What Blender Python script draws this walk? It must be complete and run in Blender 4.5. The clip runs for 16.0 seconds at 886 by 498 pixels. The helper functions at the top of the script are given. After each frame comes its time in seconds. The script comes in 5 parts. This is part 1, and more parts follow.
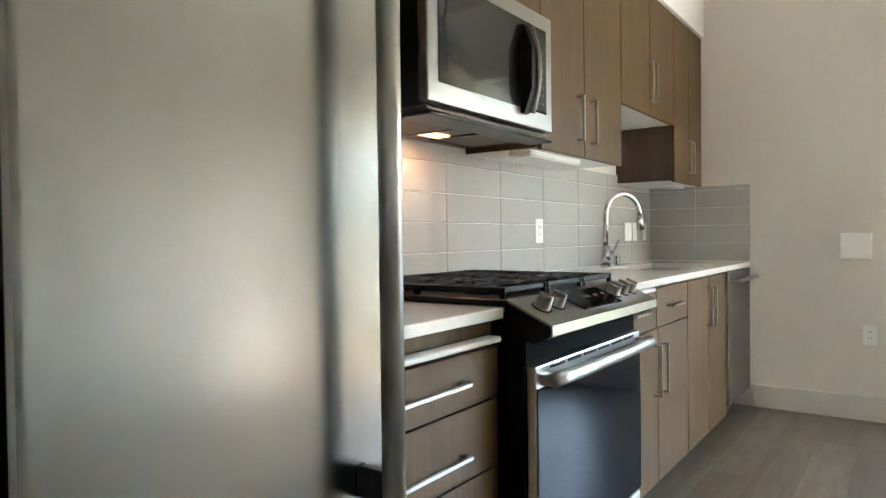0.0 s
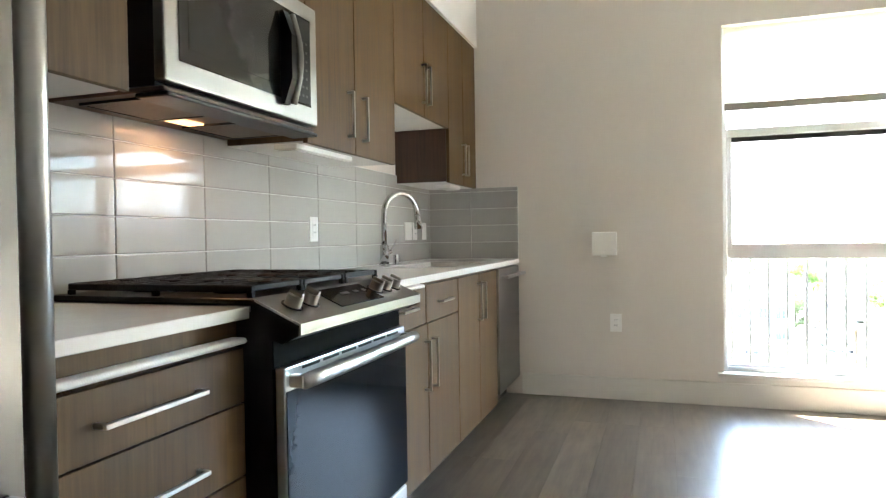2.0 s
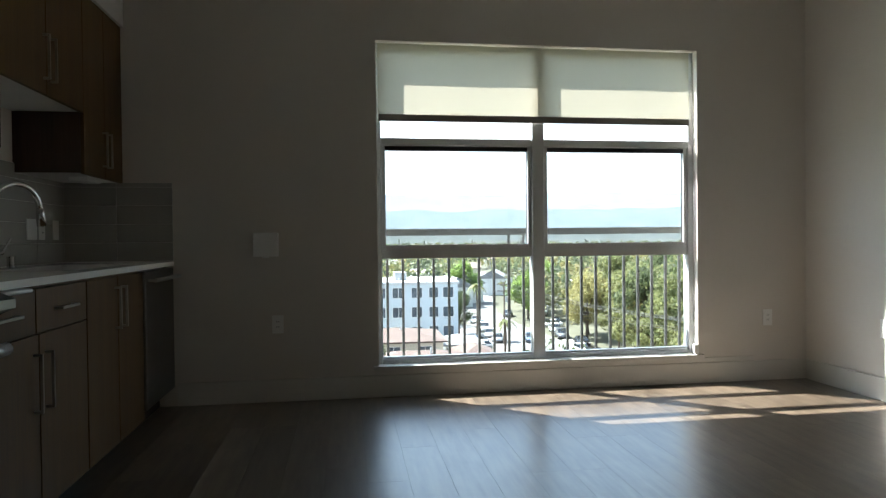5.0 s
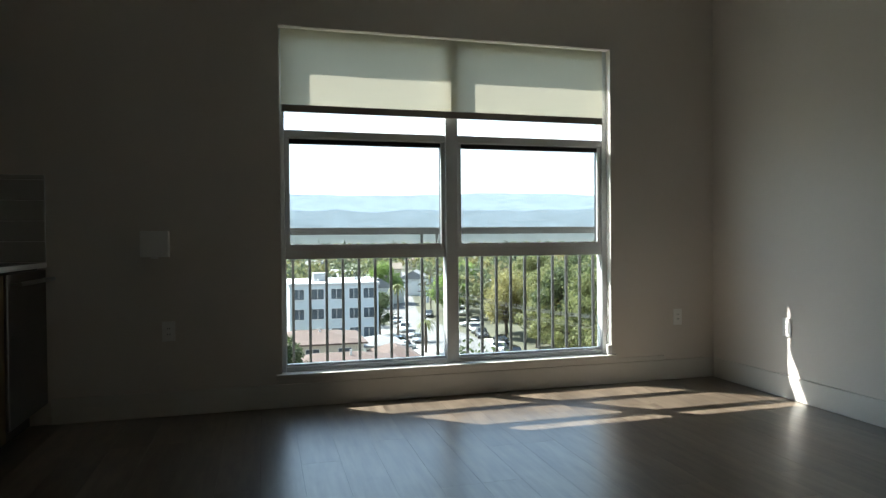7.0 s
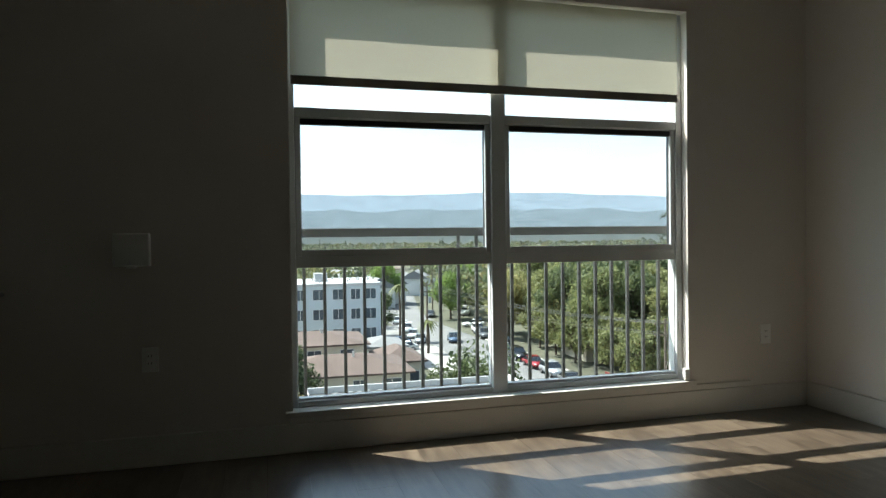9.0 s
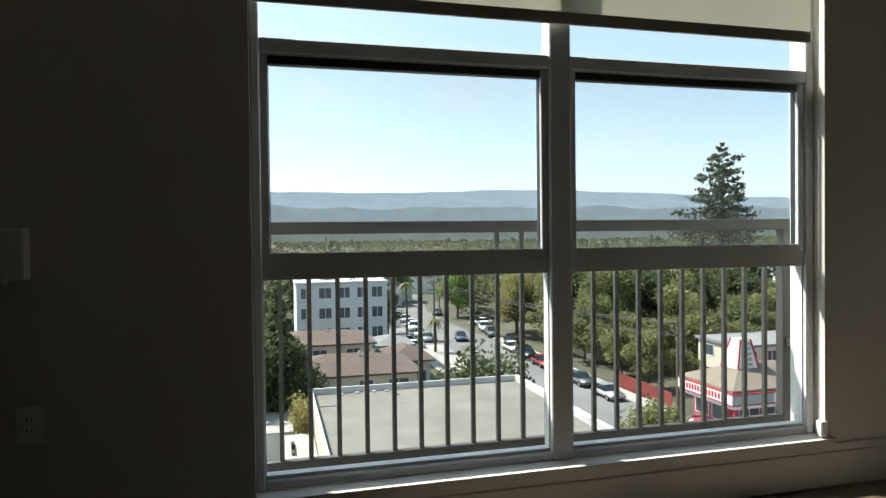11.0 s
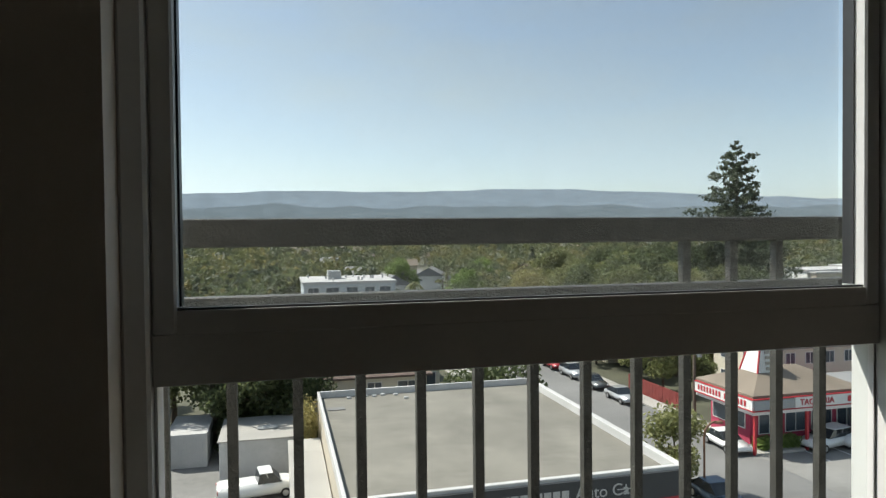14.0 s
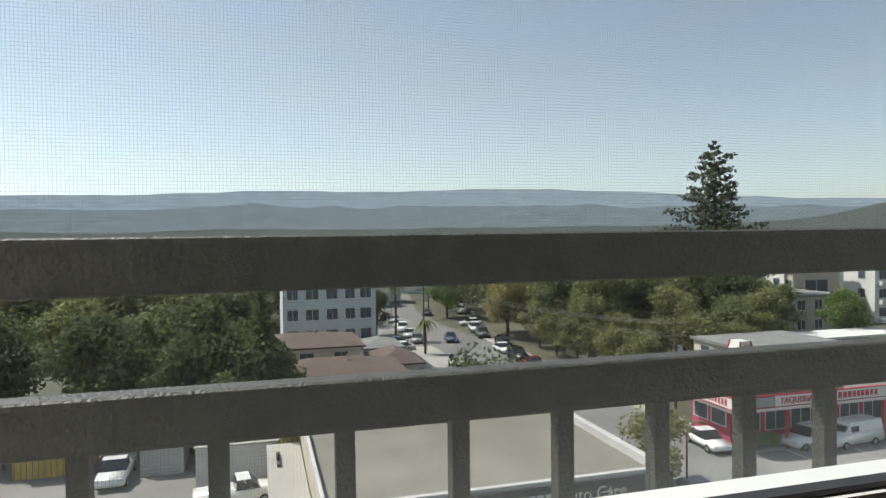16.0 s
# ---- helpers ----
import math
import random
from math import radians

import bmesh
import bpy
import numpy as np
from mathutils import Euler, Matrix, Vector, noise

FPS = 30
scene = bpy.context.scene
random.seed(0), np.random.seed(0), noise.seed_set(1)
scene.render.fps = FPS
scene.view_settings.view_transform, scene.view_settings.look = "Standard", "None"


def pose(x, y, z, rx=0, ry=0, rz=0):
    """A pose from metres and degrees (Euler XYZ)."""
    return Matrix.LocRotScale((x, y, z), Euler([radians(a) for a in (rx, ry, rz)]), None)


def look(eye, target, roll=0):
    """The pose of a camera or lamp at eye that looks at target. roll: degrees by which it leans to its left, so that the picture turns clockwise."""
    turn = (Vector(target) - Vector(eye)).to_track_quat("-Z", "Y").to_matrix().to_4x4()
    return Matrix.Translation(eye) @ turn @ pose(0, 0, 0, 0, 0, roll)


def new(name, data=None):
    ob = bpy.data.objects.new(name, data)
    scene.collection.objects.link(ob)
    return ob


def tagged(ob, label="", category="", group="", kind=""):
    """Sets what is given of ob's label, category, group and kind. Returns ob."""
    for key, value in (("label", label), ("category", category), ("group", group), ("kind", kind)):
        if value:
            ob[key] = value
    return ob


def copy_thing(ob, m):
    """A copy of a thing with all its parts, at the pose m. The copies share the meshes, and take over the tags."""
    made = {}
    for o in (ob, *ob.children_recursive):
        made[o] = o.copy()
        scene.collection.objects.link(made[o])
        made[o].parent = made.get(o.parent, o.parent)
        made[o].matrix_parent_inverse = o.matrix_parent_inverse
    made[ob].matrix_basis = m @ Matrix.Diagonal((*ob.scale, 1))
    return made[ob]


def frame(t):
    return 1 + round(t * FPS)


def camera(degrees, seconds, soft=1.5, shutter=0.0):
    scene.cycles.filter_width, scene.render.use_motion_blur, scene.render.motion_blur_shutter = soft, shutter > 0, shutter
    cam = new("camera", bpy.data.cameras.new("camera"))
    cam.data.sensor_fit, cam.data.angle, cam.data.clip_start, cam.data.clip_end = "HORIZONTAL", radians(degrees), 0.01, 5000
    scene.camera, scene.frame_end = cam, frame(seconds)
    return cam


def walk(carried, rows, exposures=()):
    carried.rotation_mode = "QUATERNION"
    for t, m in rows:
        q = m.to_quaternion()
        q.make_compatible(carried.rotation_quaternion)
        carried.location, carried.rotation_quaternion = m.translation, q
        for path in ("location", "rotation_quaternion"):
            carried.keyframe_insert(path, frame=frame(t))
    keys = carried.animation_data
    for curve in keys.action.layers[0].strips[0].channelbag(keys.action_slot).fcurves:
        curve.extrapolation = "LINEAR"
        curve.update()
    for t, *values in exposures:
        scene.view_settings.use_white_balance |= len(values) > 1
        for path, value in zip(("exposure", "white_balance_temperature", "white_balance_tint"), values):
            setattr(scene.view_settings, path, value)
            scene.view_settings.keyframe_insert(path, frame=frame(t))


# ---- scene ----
cam = camera(68.1, 16.0, soft=1.3)
PATH = [
    (0, (1.489, -4.493, 1.094), (0.321, -2.87, 1.057), -0.7),
    (0.5, (1.469, -4.417, 1.073), (0.398, -2.728, 1.046), -0.9),
    (1, (1.495, -4.399, 1.072), (0.559, -2.632, 1.041), -0.9),
    (1.5, (1.53, -4.394, 1.073), (0.756, -2.55, 1.039), -1.0),
    (2, (1.568, -4.379, 1.07), (0.934, -2.482, 1.034), -0.9),
    (2.5, (1.604, -4.369, 1.073), (1.11, -2.431, 1.034), -0.8),
    (3, (1.643, -4.358, 1.066), (1.308, -2.386, 1.026), -0.8),
    (3.5, (1.668, -4.357, 1.077), (1.514, -2.364, 1.032), -0.8),
    (4, (1.687, -4.341, 1.074), (1.703, -2.342, 1.027), -0.7),
    (4.5, (1.684, -4.33, 1.071), (1.856, -2.338, 1.024), -0.7),
    (5, (1.727, -4.321, 1.033), (2.016, -2.342, 1.004), -0.6),
    (7.5, (1.833, -3.976, 1.026), (2.38, -2.052, 0.993), -0.6),
    (8, (1.764, -3.771, 1.036), (2.322, -1.851, 1.002), -0.7),
    (8.5, (1.785, -3.582, 1.019), (2.324, -1.656, 0.985), -0.7),
    (9, (1.808, -3.304, 1.046), (2.33, -1.374, 1.015), -0.7),
    (11.5, (2.013, -1.964, 1.048), (2.516, -0.028, 1.009), -0.7),
    (12, (2.02, -1.722, 1.032), (2.539, 0.209, 1.006), -1.2),
    (12.5, (2.053, -1.427, 1.053), (2.567, 0.505, 1.021), -0.9),
    (13, (2.082, -1.203, 1.068), (2.55, 0.741, 1.029), -0.7),
    (13.5, (2.086, -0.971, 1.086), (2.556, 0.973, 1.045), -0.6),
    (14, (2.101, -0.743, 1.08), (2.582, 1.198, 1.039), -0.6),
    (14.5, (2.143, -0.546, 1.087), (2.622, 1.396, 1.047), -0.7),
    (15, (2.139, -0.391, 1.092), (2.616, 1.551, 1.051), -0.6),
    (15.5, (2.128, -0.25, 1.119), (2.634, 1.684, 1.078), -0.9),
    (16, (2.166, -0.156, 1.111), (2.706, 1.77, 1.069), -0.75),
]
EXPOSURE = [(0, 5.95, 6300, 11), (1.0, 6.02, 6250, 11), (2.0, 5.8, 6250, 11), (2.5, 5.5, 6250, 11), (3.0, 4.98, 6250, 11), (3.5, 4.35, 6250, 10), (4.0, 3.5, 6250, 10), (4.5, 2.9, 6200, 9),
            (5.0, 2.4, 6200, 8), (7.5, 1.8, 6200, 5), (9.0, 1.42, 6300, 4), (11.5, 0.85, 6600, 8), (13.0, 0.58, 6700, 9), (16, 0.36, 6850, 11)]
walk(cam, [(t, look(eye, at, roll)) for t, eye, at, roll in PATH], EXPOSURE)

# ---- world, sun, exposure ----
SUN_TRAVEL = Vector((0.59, -0.5, -1.0)).normalized()
world = bpy.data.worlds.new("sky")
scene.world = world
world.use_nodes = True
wn = world.node_tree
wn.nodes.clear()
sky = wn.nodes.new("ShaderNodeTexSky")
sky.sky_type = "NISHITA"
sky.sun_disc = False
sky.sun_elevation = math.asin(-SUN_TRAVEL.z)
sky.sun_rotation = math.atan2(-SUN_TRAVEL.x, -SUN_TRAVEL.y)
sky.air_density, sky.dust_density, sky.ozone_density = 1.0, 1.0, 1.2
wbg = wn.nodes.new("ShaderNodeBackground")
wbg.inputs["Strength"].default_value = 0.15
wout = wn.nodes.new("ShaderNodeOutputWorld")
# thin high haze: the blue is paled a little, more so along soft streaks
pale = wn.nodes.new("ShaderNodeRGBToBW")
wn.links.new(sky.outputs[0], pale.inputs[0])
wco = wn.nodes.new("ShaderNodeTexCoord")
wmap = wn.nodes.new("ShaderNodeMapping")
wmap.inputs["Scale"].default_value = (2.0, 2.0, 7.0)
wmap.inputs["Rotation"].default_value = (0.25, 0.2, 0)
wnoise = wn.nodes.new("ShaderNodeTexNoise")
wnoise.inputs["Scale"].default_value, wnoise.inputs["Detail"].default_value = 1.6, 5
wn.links.new(wco.outputs["Generated"], wmap.inputs[0])
wn.links.new(wmap.outputs[0], wnoise.inputs["Vector"])
wfac = wn.nodes.new("ShaderNodeMapRange")
for socket, value in (("From Min", 0.4), ("From Max", 0.75), ("To Min", 0.42), ("To Max", 0.9)):
    wfac.inputs[socket].default_value = value
wn.links.new(wnoise.outputs[0], wfac.inputs["Value"])
wmix = wn.nodes.new("ShaderNodeMix")
wmix.data_type = "RGBA"
tint = wn.nodes.new("ShaderNodeMix")
tint.data_type, tint.blend_type = "RGBA", "MULTIPLY"
tint.inputs[0].default_value = 1.0
tint.inputs[7].default_value = (0.87, 1.05, 1.2, 1)
wn.links.new(pale.outputs[0], tint.inputs[6])
wn.links.new(wfac.outputs[0], wmix.inputs[0])
wn.links.new(sky.outputs[0], wmix.inputs[6])
wn.links.new(tint.outputs[2], wmix.inputs[7])
wn.links.new(wmix.outputs[2], wbg.inputs["Color"])
wn.links.new(wbg.outputs[0], wout.inputs["Surface"])

sun = new("sun", bpy.data.lights.new("sun", "SUN"))
sun.data.energy, sun.data.angle, sun.data.color = 5.0, radians(0.5), (1.0, 0.965, 0.91)
sun.matrix_world = look((0, 0, 30), Vector((0, 0, 30)) + SUN_TRAVEL)

# ---- materials ----
def nodes_of(name):
    m = bpy.data.materials.new(name)
    m.use_nodes = True
    t = m.node_tree
    return m, t, t.nodes["Principled BSDF"]


def mix_rgb(t, fac, a, b, blend="MIX"):
    n = t.nodes.new("ShaderNodeMix")
    n.data_type, n.blend_type = "RGBA", blend
    for sock, v in ((n.inputs[0], fac), (n.inputs[6], a), (n.inputs[7], b)):
        if hasattr(v, "is_linked"):
            t.links.new(v, sock)
        elif isinstance(v, tuple):
            sock.default_value = (*v, 1)
        else:
            sock.default_value = v
    return n.outputs[2]


def ramp(t, fac, lo, hi):
    n = t.nodes.new("ShaderNodeMapRange")
    n.inputs["From Min"].default_value, n.inputs["From Max"].default_value = lo, hi
    t.links.new(fac, n.inputs["Value"])
    return n.outputs[0]


def noise_of(t, scale, detail=4.0, stretch=(1, 1, 1), rough=0.5):
    c = t.nodes.new("ShaderNodeTexCoord")
    mp = t.nodes.new("ShaderNodeMapping")
    mp.inputs["Scale"].default_value = stretch
    n = t.nodes.new("ShaderNodeTexNoise")
    n.inputs["Scale"].default_value, n.inputs["Detail"].default_value = scale, detail
    n.inputs["Roughness"].default_value = rough
    t.links.new(c.outputs["Object"], mp.inputs[0])
    t.links.new(mp.outputs[0], n.inputs["Vector"])
    return n.outputs[0]


def plain(name, colour, rough=0.5, metal=0.0, vary=0.12, scale=6.0, fine=60.0, bump=0.0, stretch=(1, 1, 1), spread=0.0, spec=0.5):
    """A surface with a broad and a fine variation of its colour, optional relief, and a spread between objects."""
    m, t, b = nodes_of(name)
    big, small = noise_of(t, scale, 3, stretch), noise_of(t, fine, 3, stretch)
    dark = tuple(c * (1 - vary * 1.6) for c in colour)
    light = tuple(min(1, c * (1 + vary)) for c in colour)
    col = mix_rgb(t, ramp(t, big, 0.3, 0.7), dark, light)
    col = mix_rgb(t, 0.35, col, mix_rgb(t, ramp(t, small, 0.3, 0.7), dark, light))
    if spread:
        oi = t.nodes.new("ShaderNodeObjectInfo")
        col = mix_rgb(t, oi.outputs["Random"], col, mix_rgb(t, 1.0, col, tuple([1 - spread] * 3), "MULTIPLY"))
    t.links.new(col, b.inputs["Base Color"])
    b.inputs["Metallic"].default_value = metal
    b.inputs["Specular IOR Level"].default_value = spec
    rr = t.nodes.new("ShaderNodeMapRange")
    rr.inputs["To Min"].default_value, rr.inputs["To Max"].default_value = rough * 0.85, min(1, rough * 1.15)
    t.links.new(small, rr.inputs["Value"])
    t.links.new(rr.outputs[0], b.inputs["Roughness"])
    if bump:
        bp = t.nodes.new("ShaderNodeBump")
        bp.inputs["Strength"].default_value, bp.inputs["Distance"].default_value = bump, 0.01
        t.links.new(small, bp.inputs["Height"])
        t.links.new(bp.outputs[0], b.inputs["Normal"])
    return m


def wood(name, dark, light, stretch, rough=0.45, spread=0.25, scale=9.0, bump=0.05, contrast=(0.3, 0.7), patch=0.35, spec=0.5):
    m, t, b = nodes_of(name)
    b.inputs["Specular IOR Level"].default_value = spec
    b.inputs["IOR"].default_value = 1.6 if spec >= 1.0 else 1.5
    c = t.nodes.new("ShaderNodeTexCoord")
    oi = t.nodes.new("ShaderNodeObjectInfo")
    off = t.nodes.new("ShaderNodeVectorMath")
    off.operation = "MULTIPLY_ADD"
    comb = t.nodes.new("ShaderNodeCombineXYZ")
    for k in range(3):
        t.links.new(oi.outputs["Random"], comb.inputs[k])
    t.links.new(comb.outputs[0], off.inputs[0])
    off.inputs[1].default_value = (37, 53, 71)
    t.links.new(c.outputs["Object"], off.inputs[2])
    mp = t.nodes.new("ShaderNodeMapping")
    mp.inputs["Scale"].default_value = stretch
    t.links.new(off.outputs[0], mp.inputs[0])
    n1, n2 = t.nodes.new("ShaderNodeTexNoise"), t.nodes.new("ShaderNodeTexNoise")
    n1.inputs["Scale"].default_value, n1.inputs["Detail"].default_value, n1.inputs["Distortion"].default_value = scale, 6, 0.4
    n2.inputs["Scale"].default_value, n2.inputs["Detail"].default_value = scale * 0.25, 3
    for n in (n1, n2):
        t.links.new(mp.outputs[0], n.inputs["Vector"])
    col = mix_rgb(t, ramp(t, n1.outputs[0], *contrast), dark, light)
    col = mix_rgb(t, patch, col, mix_rgb(t, ramp(t, n2.outputs[0], 0.35, 0.65), dark, light))
    col = mix_rgb(t, oi.outputs["Random"], col, mix_rgb(t, 1.0, col, (1 - spread, 1 - spread, 1 - spread), "MULTIPLY"))
    t.links.new(col, b.inputs["Base Color"])
    rr = t.nodes.new("ShaderNodeMapRange")
    rr.inputs["To Min"].default_value, rr.inputs["To Max"].default_value = rough * 0.8, rough * 1.25
    t.links.new(n1.outputs[0], rr.inputs["Value"])
    t.links.new(rr.outputs[0], b.inputs["Roughness"])
    bp = t.nodes.new("ShaderNodeBump")
    bp.inputs["Strength"].default_value, bp.inputs["Distance"].default_value = bump, 0.01
    t.links.new(n1.outputs[0], bp.inputs["Height"])
    t.links.new(bp.outputs[0], b.inputs["Normal"])
    return m


def weathered_plank(name, dark, light, rough):
    """Grey-brown printed plank: cross-sawn blotches over a long fine grain, each plank a little different."""
    m, t, b = nodes_of(name)
    c = t.nodes.new("ShaderNodeTexCoord")
    oi = t.nodes.new("ShaderNodeObjectInfo")
    comb = t.nodes.new("ShaderNodeCombineXYZ")
    for k in range(3):
        t.links.new(oi.outputs["Random"], comb.inputs[k])
    off = t.nodes.new("ShaderNodeVectorMath")
    off.operation = "MULTIPLY_ADD"
    off.inputs[1].default_value = (37, 53, 71)
    t.links.new(comb.outputs[0], off.inputs[0])
    t.links.new(c.outputs["Object"], off.inputs[2])

    def layer(stretch, detail):
        mp = t.nodes.new("ShaderNodeMapping")
        mp.inputs["Scale"].default_value = stretch
        t.links.new(off.outputs[0], mp.inputs[0])
        n = t.nodes.new("ShaderNodeTexNoise")
        n.inputs["Scale"].default_value, n.inputs["Detail"].default_value = 1.0, detail
        t.links.new(mp.outputs[0], n.inputs["Vector"])
        return n.outputs[0]
    blotch, saw, grain = layer((24, 3.6, 1), 4), layer((7, 22, 1), 2), layer((70, 3, 1), 3)
    col = mix_rgb(t, ramp(t, blotch, 0.3, 0.7), dark, light)
    col = mix_rgb(t, 0.3, col, mix_rgb(t, ramp(t, grain, 0.25, 0.75), dark, light))
    col = mix_rgb(t, 0.1, col, mix_rgb(t, ramp(t, saw, 0.25, 0.75), dark, light))
    col = mix_rgb(t, oi.outputs["Random"], col, mix_rgb(t, 1.0, col, (0.6, 0.59, 0.57), "MULTIPLY"))
    t.links.new(col, b.inputs["Base Color"])
    b.inputs["Coat Weight"].default_value, b.inputs["Coat Roughness"].default_value = 0.6, 0.36
    b.inputs["Roughness"].default_value = rough
    b.inputs["IOR"].default_value = 1.6
    b.inputs["Specular IOR Level"].default_value = 1.0
    return m


def metal(name, colour, rough, spread=0.0):
    """Brushed or polished metal: even gloss, with faint broad smudges."""
    m, t, b = nodes_of(name)
    n = noise_of(t, 2.5, 3)
    col = mix_rgb(t, ramp(t, n, 0.3, 0.7), tuple(c * 0.96 for c in colour), colour)
    t.links.new(col, b.inputs["Base Color"])
    b.inputs["Metallic"].default_value = 1.0
    b.inputs["Roughness"].default_value = rough
    return m


def glow(name, colour, strength):
    m, t, b = nodes_of(name)
    b.inputs["Emission Color"].default_value = (*colour, 1)
    b.inputs["Emission Strength"].default_value = strength
    b.inputs["Base Color"].default_value = (*colour, 1)
    return m


def glass_pane(name, tint=(0.95, 0.97, 0.96)):
    m, t, b = nodes_of(name)
    t.nodes.remove(b)
    tr, gl = t.nodes.new("ShaderNodeBsdfTransparent"), t.nodes.new("ShaderNodeBsdfGlossy")
    tr.inputs[0].default_value = (*tint, 1)
    gl.inputs["Roughness"].default_value = 0.01
    lw = t.nodes.new("ShaderNodeLayerWeight")
    pw = t.nodes.new("ShaderNodeMath")
    pw.operation = "POWER"
    pw.inputs[1].default_value = 5.0
    t.links.new(lw.outputs["Facing"], pw.inputs[0])
    sc = t.nodes.new("ShaderNodeMath")
    sc.operation = "MULTIPLY_ADD"
    sc.inputs[1].default_value, sc.inputs[2].default_value = 0.6, 0.02
    t.links.new(pw.outputs[0], sc.inputs[0])
    mx = t.nodes.new("ShaderNodeMixShader")
    t.links.new(sc.outputs[0], mx.inputs[0])
    t.links.new(tr.outputs[0], mx.inputs[1])
    t.links.new(gl.outputs[0], mx.inputs[2])
    t.links.new(mx.outputs[0], t.nodes["Material Output"].inputs[0])
    return m


def screen_mesh(name, pitch=0.0014, wire=0.16):
    """Woven insect screen: threads of grey fibreglass, holes between."""
    m, t, b = nodes_of(name)
    c = t.nodes.new("ShaderNodeTexCoord")
    sp = t.nodes.new("ShaderNodeSeparateXYZ")
    t.links.new(c.outputs["Object"], sp.inputs[0])
    masks = []
    for axis in (0, 2):
        d = t.nodes.new("ShaderNodeMath")
        d.operation = "DIVIDE"
        t.links.new(sp.outputs[axis], d.inputs[0])
        d.inputs[1].default_value = pitch
        f = t.nodes.new("ShaderNodeMath")
        f.operation = "FRACT"
        t.links.new(d.outputs[0], f.inputs[0])
        l = t.nodes.new("ShaderNodeMath")
        l.operation = "LESS_THAN"
        t.links.new(f.outputs[0], l.inputs[0])
        l.inputs[1].default_value = wire
        masks.append(l.outputs[0])
    mx = t.nodes.new("ShaderNodeMath")
    mx.operation = "MAXIMUM"
    t.links.new(masks[0], mx.inputs[0])
    t.links.new(masks[1], mx.inputs[1])
    b.inputs["Base Color"].default_value = (0.52, 0.53, 0.53, 1)
    b.inputs["Roughness"].default_value = 0.5
    al = t.nodes.new("ShaderNodeMath")
    al.operation = "MULTIPLY_ADD"
    al.inputs[1].default_value, al.inputs[2].default_value = 0.2, 0.155
    t.links.new(mx.outputs[0], al.inputs[0])
    t.links.new(al.outputs[0], b.inputs["Alpha"])
    return m


def cloth(name, colour, through_part):
    m, t, b = nodes_of(name)
    d, tl = t.nodes.new("ShaderNodeBsdfDiffuse"), t.nodes.new("ShaderNodeBsdfTranslucent")
    col = mix_rgb(t, ramp(t, noise_of(t, 400, 2), 0.3, 0.7), tuple(c * 0.9 for c in colour), colour)
    t.links.new(col, d.inputs[0])
    t.links.new(col, tl.inputs[0])
    mx = t.nodes.new("ShaderNodeMixShader")
    mx.inputs[0].default_value = through_part
    t.links.new(d.outputs[0], mx.inputs[1])
    t.links.new(tl.outputs[0], mx.inputs[2])
    t.links.new(mx.outputs[0], t.nodes["Material Output"].inputs[0])
    return m


def leaves(name, dark, light):
    m, t, b = nodes_of(name)
    g = t.nodes.new("ShaderNodeNewGeometry")
    oi = t.nodes.new("ShaderNodeObjectInfo")
    col = mix_rgb(t, g.outputs["Random Per Island"], dark, light)
    col = mix_rgb(t, oi.outputs["Random"], col, mix_rgb(t, 1.0, col, (0.65, 0.72, 0.7), "MULTIPLY"))
    t.links.new(col, b.inputs["Base Color"])
    b.inputs["Roughness"].default_value = 0.6
    tl = t.nodes.new("ShaderNodeBsdfTranslucent")
    t.links.new(col, tl.inputs[0])
    mx = t.nodes.new("ShaderNodeMixShader")
    mx.inputs[0].default_value = 0.5
    t.links.new(b.outputs[0], mx.inputs[1])
    t.links.new(tl.outputs[0], mx.inputs[2])
    t.links.new(mx.outputs[0], t.nodes["Material Output"].inputs[0])
    return m


M = {}
M["wall"] = plain("wall_paint", (0.75, 0.696, 0.63), 0.75, vary=0.015, scale=0.8, fine=220, bump=0.06)
M["ceiling"] = plain("ceiling_paint", (0.80, 0.78, 0.74), 0.85, vary=0.015, fine=200, bump=0.05)
M["trim"] = plain("trim_paint", (0.72, 0.69, 0.63), 0.45, vary=0.02, fine=120)
M["vinyl"] = plain("window_vinyl", (0.72, 0.73, 0.72), 0.4, vary=0.04, fine=90)
M["black_frame"] = plain("screen_frame", (0.03, 0.03, 0.032), 0.45, vary=0.1)
M["plank"] = weathered_plank("vinyl_plank", (0.05, 0.034, 0.02), (0.23, 0.178, 0.125), 0.32)
M["plank_gap"] = plain("plank_gap", (0.05, 0.04, 0.03), 0.8)
M["cab"] = wood("cabinet_laminate", (0.074, 0.041, 0.0155), (0.142, 0.083, 0.033), (14, 14, 0.7), 0.45, 0.1, 6.0, 0.03, (0.25, 0.75), 0.3, 0.28)
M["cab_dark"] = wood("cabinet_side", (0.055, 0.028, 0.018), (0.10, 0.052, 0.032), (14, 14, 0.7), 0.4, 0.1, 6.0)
M["cab_white"] = plain("cabinet_underside", (0.72, 0.71, 0.68), 0.5, vary=0.03)
M["quartz"] = plain("quartz_worktop", (0.76, 0.74, 0.70), 0.22, vary=0.03, scale=14, fine=300)
M["tile"] = plain("glazed_tile", (0.47, 0.455, 0.42), 0.03, vary=0.015, scale=3, fine=30, spread=0.05, spec=0.15)
M["grout"] = plain("grout", (0.78, 0.77, 0.74), 0.85, vary=0.05, fine=300)
M["steel"] = metal("brushed_steel", (0.21, 0.198, 0.18), 0.3)
M["fridge_steel"] = metal("refrigerator_steel", (0.225, 0.222, 0.205), 0.22)
M["microwave_steel"] = metal("microwave_steel", (0.35, 0.345, 0.335), 0.32)
